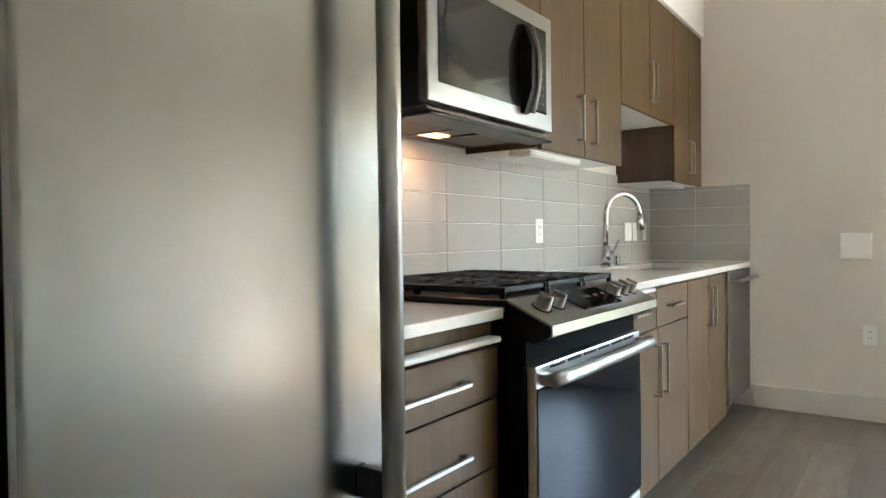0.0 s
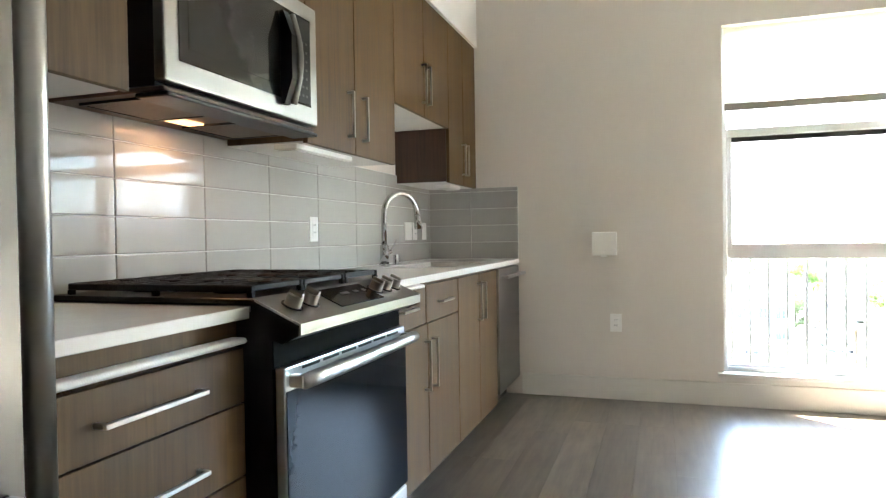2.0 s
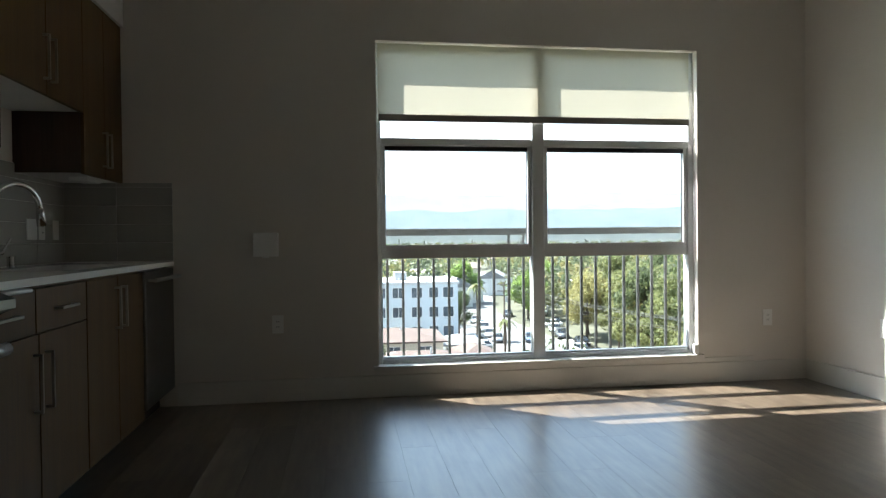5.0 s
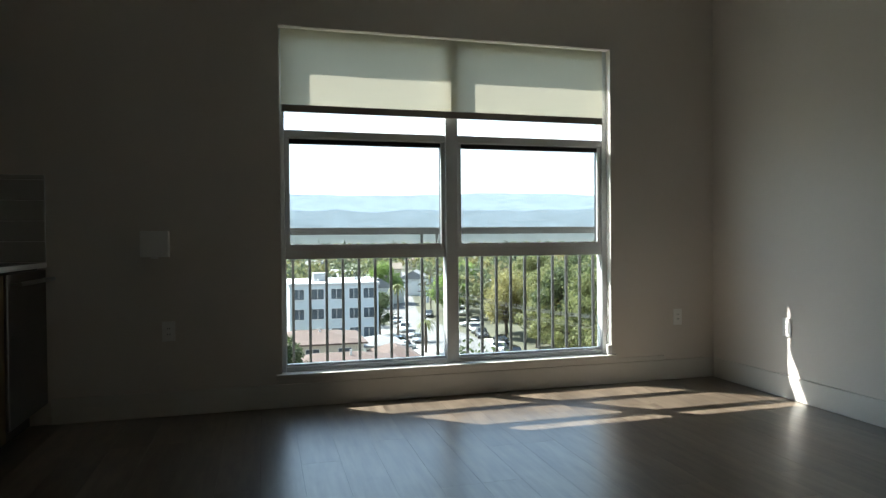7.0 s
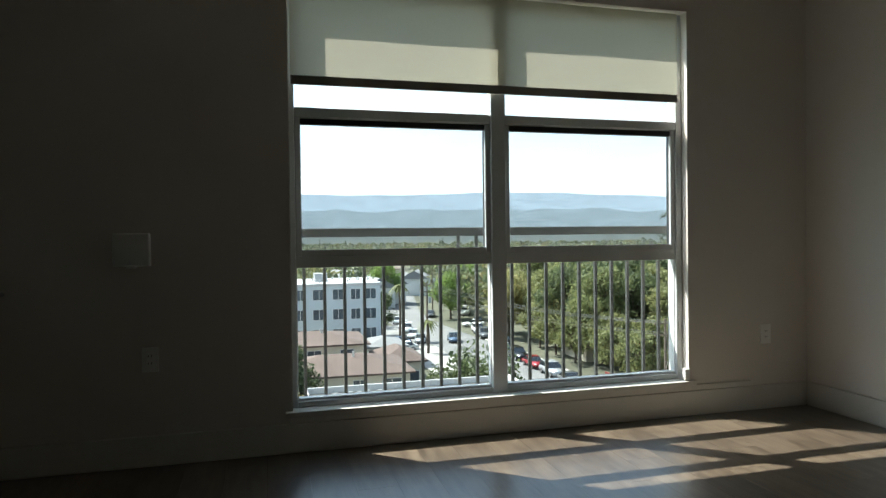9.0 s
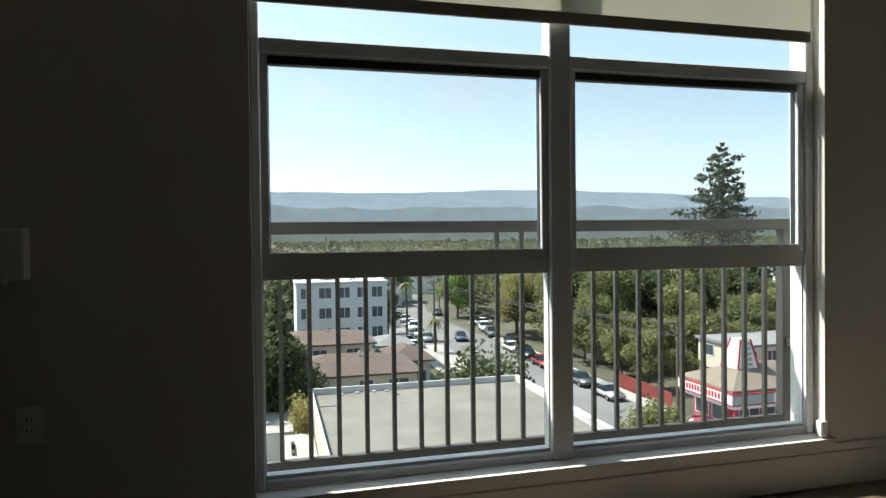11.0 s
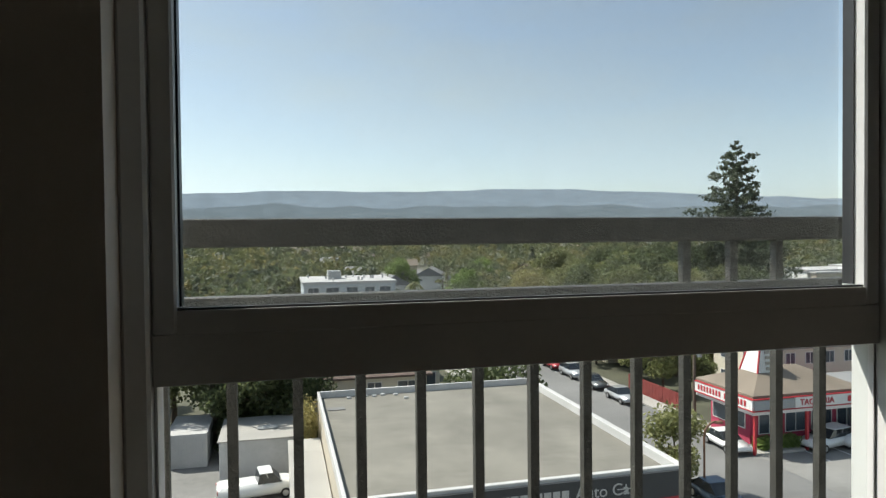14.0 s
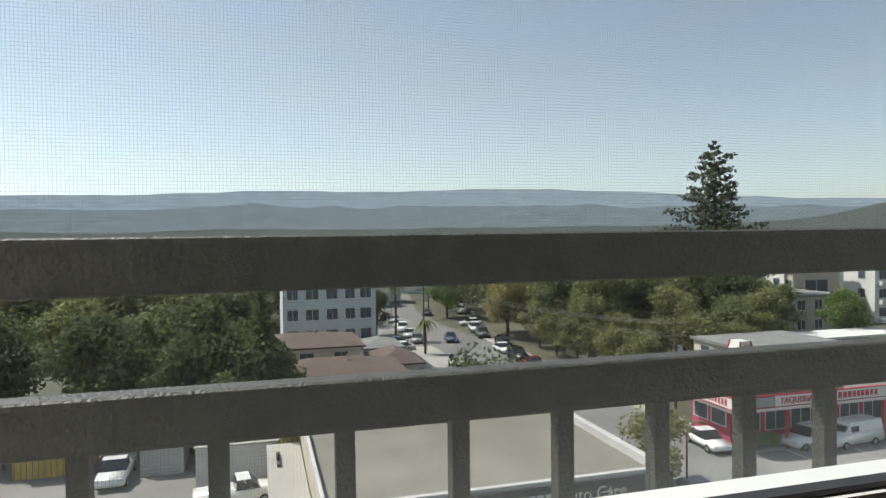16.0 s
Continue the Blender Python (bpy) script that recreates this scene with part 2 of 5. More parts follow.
M["key"] = plain("grey_key", (0.075, 0.075, 0.072), 0.5)
# near-black without gloss: shade of the range's recess put into the colour
M["recess"] = plain("recess_shade_black", (0.006, 0.006, 0.007), 0.95, spec=0.05)
M["steel_h"] = metal("brushed_steel_flat", (0.56, 0.56, 0.545), 0.3)
M["nickel"] = metal("brushed_nickel", (0.46, 0.44, 0.41), 0.3)
M["chrome"] = metal("chrome", (0.6, 0.6, 0.6), 0.07)
M["panel"] = metal("control_panel_steel", (0.34, 0.335, 0.325), 0.3)
M["knob"] = metal("knob_metal", (0.36, 0.32, 0.27), 0.32)
M["black"] = plain("black_enamel", (0.008, 0.008, 0.009), 0.3, vary=0.1, spec=0.22)
M["iron"] = plain("cast_iron", (0.009, 0.009, 0.01), 0.5, vary=0.2, fine=150, bump=0.2, spec=0.2)
M["dark_glass"] = plain("oven_glass", (0.007, 0.010, 0.014), 0.06, vary=0.05, spec=0.085)
M["mesh_glass"] = plain("microwave_glass", (0.028, 0.029, 0.028), 0.07, vary=0.1, fine=700, spec=0.5)
M["hood"] = plain("hood_underside", (0.10, 0.055, 0.032), 0.45, 0.1, vary=0.1, fine=160)
M["filter"] = plain("grease_filter", (0.10, 0.062, 0.04), 0.45, 0.3, vary=0.25, fine=260, bump=0.3)
M["hood_lamp"] = glow("hood_lamp", (1.0, 0.5, 0.2), 0.07)
M["plastic"] = plain("white_plastic", (0.90, 0.885, 0.85), 0.35, vary=0.02)
M["slot"] = plain("slot", (0.05, 0.05, 0.05), 0.6)
M["sink"] = metal("sink_steel", (0.42, 0.42, 0.41), 0.32)
M["shade"] = cloth("roller_shade_fabric", (0.67, 0.63, 0.49), 0.28)
M["hem"] = plain("shade_hem", (0.36, 0.335, 0.29), 0.7, vary=0.08, fine=200)
M["screen"] = screen_mesh("insect_screen")
M["glass"] = glass_pane("window_glass")
M["rail"] = plain("painted_steel_rail", (0.062, 0.059, 0.052), 0.5, vary=0.3, scale=40, fine=190, bump=0.5)
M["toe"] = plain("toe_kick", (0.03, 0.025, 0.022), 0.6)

# ---- building helpers ----
ROOT = {}


def thing(name, base, label, category, group="", kind=""):
    e = new(name)
    e.empty_display_size = 0.1
    e.location = base
    ROOT[e.name] = Vector(base)
    return tagged(e, label, category, group, kind)


def root_of(ob):
    while ob.parent:
        ob = ob.parent
    return ROOT.get(ob.name, Vector((0, 0, 0)))


def part(name, bm, mat, parent=None, label="", smooth=False):
    """Links a bmesh, given in world metres, as one mesh object under a thing or a part."""
    if parent is not None:
        bmesh.ops.translate(bm, verts=bm.verts[:], vec=-root_of(parent))
    me = bpy.data.meshes.new(name)
    bm.to_mesh(me)
    bm.free()
    me.materials.append(M[mat] if isinstance(mat, str) else mat)
    if smooth:
        for p in me.polygons:
            p.use_smooth = True
    ob = new(name, me)
    if parent is not None:
        ob.parent = parent
    if label:
        tagged(ob, label)
    return ob


def box(bm, x0, x1, y0, y1, z0, z1, bevel=0.0, seg=1):
    made = bmesh.ops.create_cube(bm, size=1.0)["verts"]
    for v in made:
        v.co = Vector((x0 + (v.co.x + 0.5) * (x1 - x0), y0 + (v.co.y + 0.5) * (y1 - y0), z0 + (v.co.z + 0.5) * (z1 - z0)))
    if bevel:
        edges = list({e for v in made for e in v.link_edges})
        bmesh.ops.bevel(bm, geom=edges, offset=bevel, segments=seg, affect="EDGES", profile=0.5)
    return bm


def bx(x0, x1, y0, y1, z0, z1, bevel=0.0, seg=1):
    return box(bmesh.new(), x0, x1, y0, y1, z0, z1, bevel, seg)


def tube(bm, pts, r, n=10, r1=None):
    """A round bar along a line of points, tapering from r to r1."""
    pts = [Vector(p) for p in pts]
    rings = []
    for i, p in enumerate(pts):
        d = (pts[min(i + 1, len(pts) - 1)] - pts[max(i - 1, 0)]).normalized()
        a = d.orthogonal().normalized() if i == 0 else (rings_a - d * rings_a.dot(d)).normalized()
        rings_a = a
        b = d.cross(a)
        rr = r if r1 is None else r + (r1 - r) * i / max(1, len(pts) - 1)
        rings.append([bm.verts.new(p + (a * math.cos(k * math.tau / n) + b * math.sin(k * math.tau / n)) * rr) for k in range(n)])
    for q, s in zip(rings, rings[1:]):
        for k in range(n):
            bm.faces.new((q[k], q[(k + 1) % n], s[(k + 1) % n], s[k]))
    bm.faces.new(rings[0][::-1])
    bm.faces.new(rings[-1])
    return bm


def tb(pts, r, n=10, r1=None):
    return tube(bmesh.new(), pts, r, n, r1)


def prism(bm, outline, axis, a, b):
    """An outline in the two other axes, drawn out along axis from a to b."""
    def put(u, v, w):
        return {"x": (w, u, v), "y": (u, w, v), "z": (u, v, w)}[axis]
    lo = [bm.verts.new(put(u, v, a)) for u, v in outline]
    hi = [bm.verts.new(put(u, v, b)) for u, v in outline]
    n = len(outline)
    bm.faces.new(lo)
    bm.faces.new(hi[::-1])
    for k in range(n):
        bm.faces.new((lo[(k + 1) % n], lo[k], hi[k], hi[(k + 1) % n]))
    bmesh.ops.recalc_face_normals(bm, faces=bm.faces[:])
    return bm


def setting(name, bm, mat, label="", category=""):
    ob = part(name, bm, mat)
    return tagged(ob, label, category, kind="structure")


# ---- room shell ----
RX, RY, RZ = 5.015, -6.6, 2.95
WX0, WX1, WZ0, WZ1, WT = 1.925, 4.175, 0.205, 2.34, 0.165
bm = bmesh.new()
box(bm, -0.15, WX0, 0, WT, -0.2, RZ)
box(bm, WX1, RX + 0.15, 0, WT, -0.2, RZ)
box(bm, WX0, WX1, 0, WT, -0.2, WZ0 - 0.03)
box(bm, WX0, WX1, 0, WT, WZ1, RZ)
setting("wall_north", bm, "wall", "off-white painted wall with a tall window opening", "wall")
setting("wall_west", bx(-0.15, 0, RY, 0, -0.2, RZ), "wall", "off-white painted kitchen wall", "wall")
setting("wall_east", bx(RX, RX + 0.15, RY, 0, -0.2, RZ), "wall", "plain off-white painted side wall", "wall")
setting("wall_south", bx(-0.15, RX + 0.15, RY - 0.15, RY, -0.2, RZ), "wall", "plain off-white painted rear wall", "wall")
setting("ceiling", bx(-0.15, RX + 0.15, RY - 0.15, WT, RZ, RZ + 0.15), "ceiling", "plain white ceiling", "ceiling")
setting("soffit", bx(0, 0.372, -3.7, -0.001, 2.368, RZ - 0.001, 0.002), "ceiling", "white soffit box above the wall cabinets", "soffit")
floor = setting("floor", bx(-0.15, RX + 0.15, RY - 0.15, WT, -0.2, -0.006), "plank_gap", "grey-brown wood-look vinyl plank floor", "floor")


def baseboard(name, x0, x1, y0, y1):
    b = bx(x0, x1, y0, y1, 0.0, 0.145, 0.004)
    return setting(name, b, "trim", "off-white painted square-edged baseboard", "baseboard")


baseboard("baseboard", 0.66, RX - 0.015, -0.015, -0.0005)
baseboard("baseboard", RX - 0.015, RX - 0.0005, -6.58, -0.016)
setting("trim", bx(WX0 - 0.01, WX1 + 0.01, -0.004, -0.0005, WZ1 + 0.0, WZ1 + 0.105), "wall", "flush painted head panel over the window", "trim")

# ---- window ----
win = thing("window_1", ((WX0 + WX1) / 2, 0.1, WZ0), "tall white vinyl double window with insect screens", "window", kind="structure")
FY0, FY1 = 0.055, 0.125
MX0, MX1 = 2.978, 3.086
bm = bmesh.new()
box(bm, WX0, WX0 + 0.03, FY0, FY1, WZ0, WZ1, 0.004)
box(bm, WX1 - 0.038, WX1, FY0, FY1, WZ0, WZ1, 0.004)
box(bm, MX0 + 0.012, MX1 - 0.012, FY0 - 0.006, FY1 - 0.002, WZ0 + 0.001, WZ1 - 0.001, 0.004)
box(bm, WX0 + 0.03, WX1 - 0.038, FY0 + 0.002, FY1 - 0.004, WZ0, WZ0 + 0.03, 0.004)
box(bm, WX0 + 0.03, WX1 - 0.038, FY0 + 0.002, FY1 - 0.004, WZ1 - 0.04, WZ1, 0.004)
part("window_frame", bm, "vinyl", win)
for x0, x1 in ((WX0 + 0.03, MX0 + 0.012), (MX1 - 0.012, WX1 - 0.038)):
    # rails of each half
    part("rail", bx(x0 + 0.001, x1 - 0.001, FY0 + 0.001, FY1 - 0.006, 1.665, 1.715, 0.004), "vinyl", win)
    part("rail", bx(x0 + 0.001, x1 - 0.001, FY0 + 0.0125, FY1 - 0.006, 0.908, 0.9675, 0.001), "vinyl", win)
    # middle sash with its own frame
    bm = bmesh.new()
    s = 0.028
    y0, y1 = FY0 + 0.012, FY1 - 0.012
    box(bm, x0 + 0.001, x0 + s, y0, y1, 0.968, 1.664, 0.003)
    box(bm, x1 - s, x1 - 0.001, y0, y1, 0.968, 1.664, 0.003)
    box(bm, x0 + s, x1 - s, y0 + 0.0005, 0.1, 0.9677, 0.9955)
    box(bm, x0 + s, x1 - s, y0 + 0.002, y1 - 0.002, 1.661, 1.664)
    sash = part("sash", bm, "vinyl", win)
    part("screen_frame", bx(x0 + s, x1 - s, y0 + 0.004, y1 - 0.006, 1.632, 1.6605, 0.002), "black_frame", sash, "black screen top rail")
    bm = bmesh.new()
    box(bm, x0 + s + 0.0005, x0 + s + 0.003, y0 + 0.02, y1 - 0.006, 0.9987, 1.6315)
    box(bm, x1 - s - 0.003, x1 - s - 0.0005, y0 + 0.02, y1 - 0.006, 0.9987, 1.6315)
    box(bm, x0 + s, x1 - s, 0.0715, 0.0795, 0.9957, 0.9985)
    part("gasket", bm, "black_frame", sash)
    bm = bmesh.new()
    vs = [bm.verts.new(p) for p in ((x0 + s, 0.118, 0.97), (x1 - s, 0.118, 0.97), (x1 - s, 0.118, 1.66), (x0 + s, 0.118, 1.66))]
    bm.faces.new(vs)
    part("insect_screen", bm, "screen", sash, "fine grey woven insect screen")
    for z0, z1 in ((WZ0 + 0.03, 0.908), (0.9957, 1.66), (1.715, WZ1 - 0.04)):
        g = part("pane", bx(x0 + 0.01, x1 - 0.01, 0.08, 0.084, z0, z1), "glass", win)
        g.visible_shadow = False
    # glazing bead round the lower pane
    bm = bmesh.new()
    box(bm, x0 + 0.001, x0 + 0.004, FY0 + 0.02, FY1 - 0.01, WZ0 + 0.03, 0.907)
    box(bm, x1 - 0.004, x1 - 0.001, FY0 + 0.02, FY1 - 0.01, WZ0 + 0.03, 0.907)
    box(bm, x0 + 0.004, x1 - 0.004, FY0 + 0.02, FY1 - 0.01, WZ0 + 0.0305, WZ0 + 0.042)
    part("bead", bm, "vinyl", win)
sill = bx(WX0 - 0.035, WX1 + 0.035, -0.03, FY0 + 0.004, WZ0 - 0.027, WZ0 + 0.0, 0.004, 2)
setting("window_sill", sill, "trim", "white painted projecting window sill", "window sill")
setting("trim", bx(WX0 - 0.02, WX1 + 0.42, -0.012, -0.0005, 0.147, WZ0 - 0.0275, 0.002), "trim", "off-white painted apron under the sill", "trim")
# outer reveal
bm = bmesh.new()
box(bm, WX0 - 0.001, WX0 + 0.02, FY1 + 0.001, WT - 0.002, WZ0, WZ1 - 0.001)
box(bm, WX1 - 0.02, WX1 + 0.001, FY1 + 0.001, WT - 0.002, WZ0, WZ1 - 0.001)
box(bm, WX0 - 0.1, WX1 + 0.1, FY1 + 0.001, WT + 0.04, WZ0 - 0.05, WZ0 + 0.0)
setting("trim", bm, "vinyl", "pale outer window surround", "trim")

# roller shade
shade = thing("roller_shade", (3.04, 0.02, 1.85), "cream translucent fabric roller shade half lowered over the window", "roller shade")
bm = bmesh.new()
nx, nz = 40, 8
grid = []
for i in range(nx + 1):
    row = []
    for k in range(nz + 1):
        x = 1.938 + (4.125 - 1.938) * i / nx
        z = 1.862 + (2.33 - 1.862) * k / nz
        row.append(bm.verts.new((x, 0.022 + 0.0015 * math.sin(x * 9) * (1 - k / nz), z)))
    grid.append(row)
for i in range(nx):
    for k in range(nz):
        bm.faces.new((grid[i][k], grid[i + 1][k], grid[i + 1][k + 1], grid[i][k + 1]))
part("fabric", bm, "shade", shade, smooth=True)
part("hem_bar", bx(1.938, 4.125, 0.015, 0.029, 1.818, 1.864, 0.005, 2), "hem", shade, "taupe weighted hem pocket")
chain = bmesh.new()
for k in range(182):
    z = 0.27 + k * 0.0112
    for y in (-0.012, 0.004):
        bmesh.ops.create_icosphere(chain, subdivisions=1, radius=0.0026, matrix=Matrix.Translation((4.15, y, z)))
part("bead_chain", chain, "plastic", shade, "white bead pull chain")
part("chain_tensioner", bx(4.14, 4.1745, -0.018, 0.012, 0.209, 0.275, 0.004), "plastic", shade)

# ---- balcony railing ----
rail = thing("balcony_railing", (3.1, 0.468, 0.13), "dark grey-brown painted steel balcony railing outside the window", "railing")
part("top_rail", bx(0.9, 4.95, 0.438, 0.498, 1.063, 1.113, 0.006, 2), "rail", rail)
part("middle_rail", bx(0.9, 4.95, 0.45, 0.486, 0.928, 0.977, 0.006, 2), "rail", rail)
part("bottom_rail", bx(0.9, 4.95, 0.45, 0.486, 0.125, 0.165, 0.006, 2), "rail", rail)
bar = part("baluster", bx(2.005, 2.023, 0.459, 0.477, 0.165, 0.928), "rail", rail)
for k in range(-9, 22):
    if k:
        o = bar.copy()
        scene.collection.objects.link(o)
        o.location.x += 0.1135 * k
for k in (8, 9, 10):
    part("upper_baluster", bx(2.005 + 0.1135 * k, 2.023 + 0.1135 * k, 0.459, 0.477, 0.977, 1.063), "rail", rail)
part("end_post", bx(4.37, 4.42, 0.443, 0.493, 0.165, 1.063, 0.004), "rail", rail)
part("anchor", bx(4.385, 4.405, WT, 0.443, 0.5, 0.54), "rail", rail)
part("anchor", bx(1.0, 1.02, WT, 0.45, 0.135, 0.16), "rail", rail)

# ---- kitchen ----
CF = 0.648


def bar_handle(unit, x, y, z, length, vertical):
    """A square-section bow handle standing off the front at x."""
    bm = bmesh.new()
    h = length / 2
    if vertical:
        box(bm, x + 0.022, x + 0.032, y - 0.005, y + 0.005, z - h, z + h, 0.0015)
        for q in (z - h, z + h - 0.01):
            box(bm, x, x + 0.0225, y - 0.005, y + 0.005, q, q + 0.01, 0.001)
    else:
        box(bm, x + 0.022, x + 0.032, y - h, y + h, z - 0.005, z + 0.005, 0.0015)
        for q in (y - h, y + h - 0.01):
            box(bm, x, x + 0.0225, q, q + 0.01, z - 0.005, z + 0.005, 0.001)
    return part("handle", bm, "nickel", unit, "brushed nickel bar handle")


def base_cabinet(label, y0, y1, fronts):
    """fronts: (name, y0, y1, z0, z1, handle y, handle z, length, vertical)."""
    c = thing("base_cabinet", (0.31, (y0 + y1) / 2, 0), label, "cabinet", "base cabinets")
    part("body", bx(0.0, 0.612, y0 + 0.001, y1 - 0.001, 0.07, 0.884), "cab", c)
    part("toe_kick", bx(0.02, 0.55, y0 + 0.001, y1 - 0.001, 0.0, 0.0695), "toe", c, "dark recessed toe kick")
    for name, a, b, z0, z1, hy, hz, hl, vert in fronts:
        f = part(name, bx(0.613, 0.633, a + 0.0015, b - 0.0015, z0, z1, 0.0012), "cab", c)
        if hl:
            bar_handle(f, 0.633, hy, hz, hl, vert)
    return c


base_cabinet("wood-grain drawer base cabinet with bar handles", -3.68, -3.068, [
    ("drawer", -3.678, -3.07, 0.691, 0.818, -3.37, 0.753, 0.27, False),
    ("drawer", -3.678, -3.07, 0.519, 0.687, -3.37, 0.583, 0.27, False),
    ("drawer", -3.678, -3.07, 0.345, 0.515, -3.37, 0.41, 0.27, False),
    ("drawer", -3.678, -3.07, 0.072, 0.341, -3.37, 0.24, 0.27, False)])
base_cabinet("wood-grain base cabinet with two drawers over two doors", -2.275, -1.362, [
    ("drawer", -2.273, -1.82, 0.713, 0.872, -2.05, 0.79, 0.16, False),
    ("drawer", -1.816, -1.364, 0.713, 0.872, -1.59, 0.79, 0.16, False),
    ("door", -2.273, -1.80, 0.072, 0.709, -1.842, 0.54, 0.21, True),
    ("door", -1.796, -1.364, 0.072, 0.709, -1.752, 0.54, 0.21, True)])
base_cabinet("wood-grain sink base cabinet with two tall doors", -1.36, -0.592, [
    ("door", -1.358, -0.98, 0.072, 0.872, -1.02, 0.725, 0.2, True),
    ("door", -0.976, -0.594, 0.072, 0.872, -0.935, 0.725, 0.2, True)])


def board_pull(y0, y1, z):
    """White rounded front edge of a pull-out board under the worktop."""
    t = thing("pull_out_board", (0.6, (y0 + y1) / 2, z), "white rounded pull-out board edge under the worktop", "pull-out board")
    part("board", bx(0.61, 0.655, y0, y1, z - 0.0075, z + 0.0075, 0.007, 3), "plastic", t, smooth=True)


board_pull(-3.66, -3.085, 0.838)
board_pull(-2.26, -1.88, 0.879 - 0.006)

# dishwasher
dw = thing("dishwasher", (0.3, -0.3, 0), "stainless steel built-in dishwasher with bar handle", "dishwasher")
part("body", bx(0.03, 0.60, -0.588, -0.004, 0.1, 0.884), "black", dw)
part("door", bx(0.601, 0.645, -0.586, -0.006, 0.12, 0.876, 0.006, 2), "steel", dw)
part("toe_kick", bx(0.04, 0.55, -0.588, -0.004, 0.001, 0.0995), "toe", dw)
bm = tb([(0.69, -0.555, 0.825), (0.69, -0.035, 0.825)], 0.011, 12)
for y in (-0.53, -0.06):
    tube(bm, [(0.645, y, 0.825), (0.69, y, 0.825)], 0.008, 8)
part("handle", bm, "steel_h", dw, smooth=False)


def worktop(y0, y1, sink=None):
    t = thing("worktop", (0.32, (y0 + y1) / 2, 0.886), "off-white quartz worktop with square edge", "worktop")
    bm = bmesh.new()
    if sink is None:
        box(bm, 0.001, CF, y0, y1, 0.886, 0.914, 0.002)
    else:
        sx0, sx1, sy0, sy1 = sink
        loops = []
        for a0, a1, b0, b1 in ((0.001, CF, y0, y1), (sx0, sx1, sy0, sy1)):
            for z in (0.886, 0.914):
                loops.append([bm.verts.new((x, y, z)) for x, y in ((a0, b0), (a1, b0), (a1, b1), (a0, b1))])
        for p, q in ((0, 1), (3, 2), (1, 3), (2, 0)):
            for k in range(4):
                bm.faces.new((loops[p][k], loops[p][(k + 1) % 4], loops[q][(k + 1) % 4], loops[q][k]))
        bmesh.ops.recalc_face_normals(bm, faces=bm.faces[:])
    part("slab", bm, "quartz", t)
    return t


SINK = (0.16, 0.53, -1.2, -0.42)
worktop(-3.70, -3.066)
worktop(-2.278, -0.001, SINK)
sk = thing("sink", (0.34, -0.8, 0.69), "undermounted stainless steel sink bowl", "sink")
bm = bmesh.new()
a, b, c, d = SINK
box(bm, a - 0.008, b + 0.008, c - 0.008, d + 0.008, 0.69, 0.696)
box(bm, a - 0.008, a, c - 0.008, d + 0.008, 0.696, 0.885)
box(bm, b, b + 0.008, c - 0.008, d + 0.008, 0.696, 0.885)
box(bm, a, b, c - 0.008, c, 0.696, 0.885)
box(bm, a, b, d, d + 0.008, 0.696, 0.885)
part("bowl", bm, "sink", sk)
part("drain", tb([(0.34, -0.8, 0.696), (0.34, -0.8, 0.701)], 0.045, 20), "chrome", sk)

# faucet
fa = thing("faucet", (0.09, -1.0, 0.914), "chrome gooseneck pull-down kitchen faucet on the worktop", "faucet")
FD = Vector((0.48, 0.88, 0)).normalized()
fb = Vector((0.09, -0.995, 0.914))
part("base", tb([fb, fb + Vector((0, 0, 0.012))], 0.031, 20), "chrome", fa)
part("body", tb([fb + Vector((0, 0, 0.012)), fb + Vector((0, 0, 0.12))], 0.025, 20), "chrome", fa, smooth=True)
pts = [fb + Vector((0, 0, 0.11)), fb + Vector((0, 0, 0.27))]
R = 0.122
for k in range(1, 15):
    an = math.pi * k / 15 * 1.06
    pts.append(fb + FD * (R - R * math.cos(an)) + Vector((0, 0, 0.288 + R * math.sin(an))))
part("neck", tb(pts, 0.0155, 14), "chrome", fa, smooth=True)
e = pts[-1]
dn = (pts[-1] - pts[-2]).normalized()
part("spray_head", tb([e, e + dn * 0.02, e + dn * 0.085], 0.017, 14, 0.024), "chrome", fa, smooth=True)
bm = tb([fb + Vector((0.01, 0.018, 0.07)), fb + Vector((0.02, 0.048, 0.08))], 0.011, 12)
tube(bm, [fb + Vector((0.02, 0.048, 0.08)), fb + Vector((0.035, 0.10, 0.145))], 0.006, 10)
part("lever", bm, "chrome", fa)
so = thing("soap_dispenser", (0.1, -0.85, 0.914), "small chrome soap dispenser cap beside the faucet", "soap dispenser")
bm = tb([(0.1, -0.85, 0.914), (0.1, -0.85, 0.965)], 0.017, 16)
part("body", bm, "chrome", so)
part("cap", tb([(0.1, -0.85, 0.965), (0.1, -0.85, 0.972)], 0.0185, 16), "chrome", so)

# range
ra = thing("gas_range", (0.35, -2.665, 0), "stainless and black slide-in gas range with front controls", "range")
y0, y1 = -3.06, -2.284
part("body", bx(0.02, 0.70, y0 + 0.003, y1 - 0.003, 0.02, 0.90), "black", ra)
for xx in (0.08, 0.62):
    for yy in (y0 + 0.06, y1 - 0.06):
        part("foot", tb([(xx, yy, 0), (xx, yy, 0.02)], 0.02, 10), "black", ra)
part("cooktop", bx(0.02, 0.66, y0 - 0.004, y1 + 0.004, 0.9155, 0.932, 0.004, 2), "black", ra, "black enamel cooktop")
bm = prism(bmesh.new(), [(0.655, 0.934), (0.655, 0.86), (0.735, 0.832), (0.782, 0.85), (0.782, 0.876)], "y", y0 - 0.003, y1 + 0.003)
part("control_panel", bm, "panel", ra, "sloping stainless control panel")
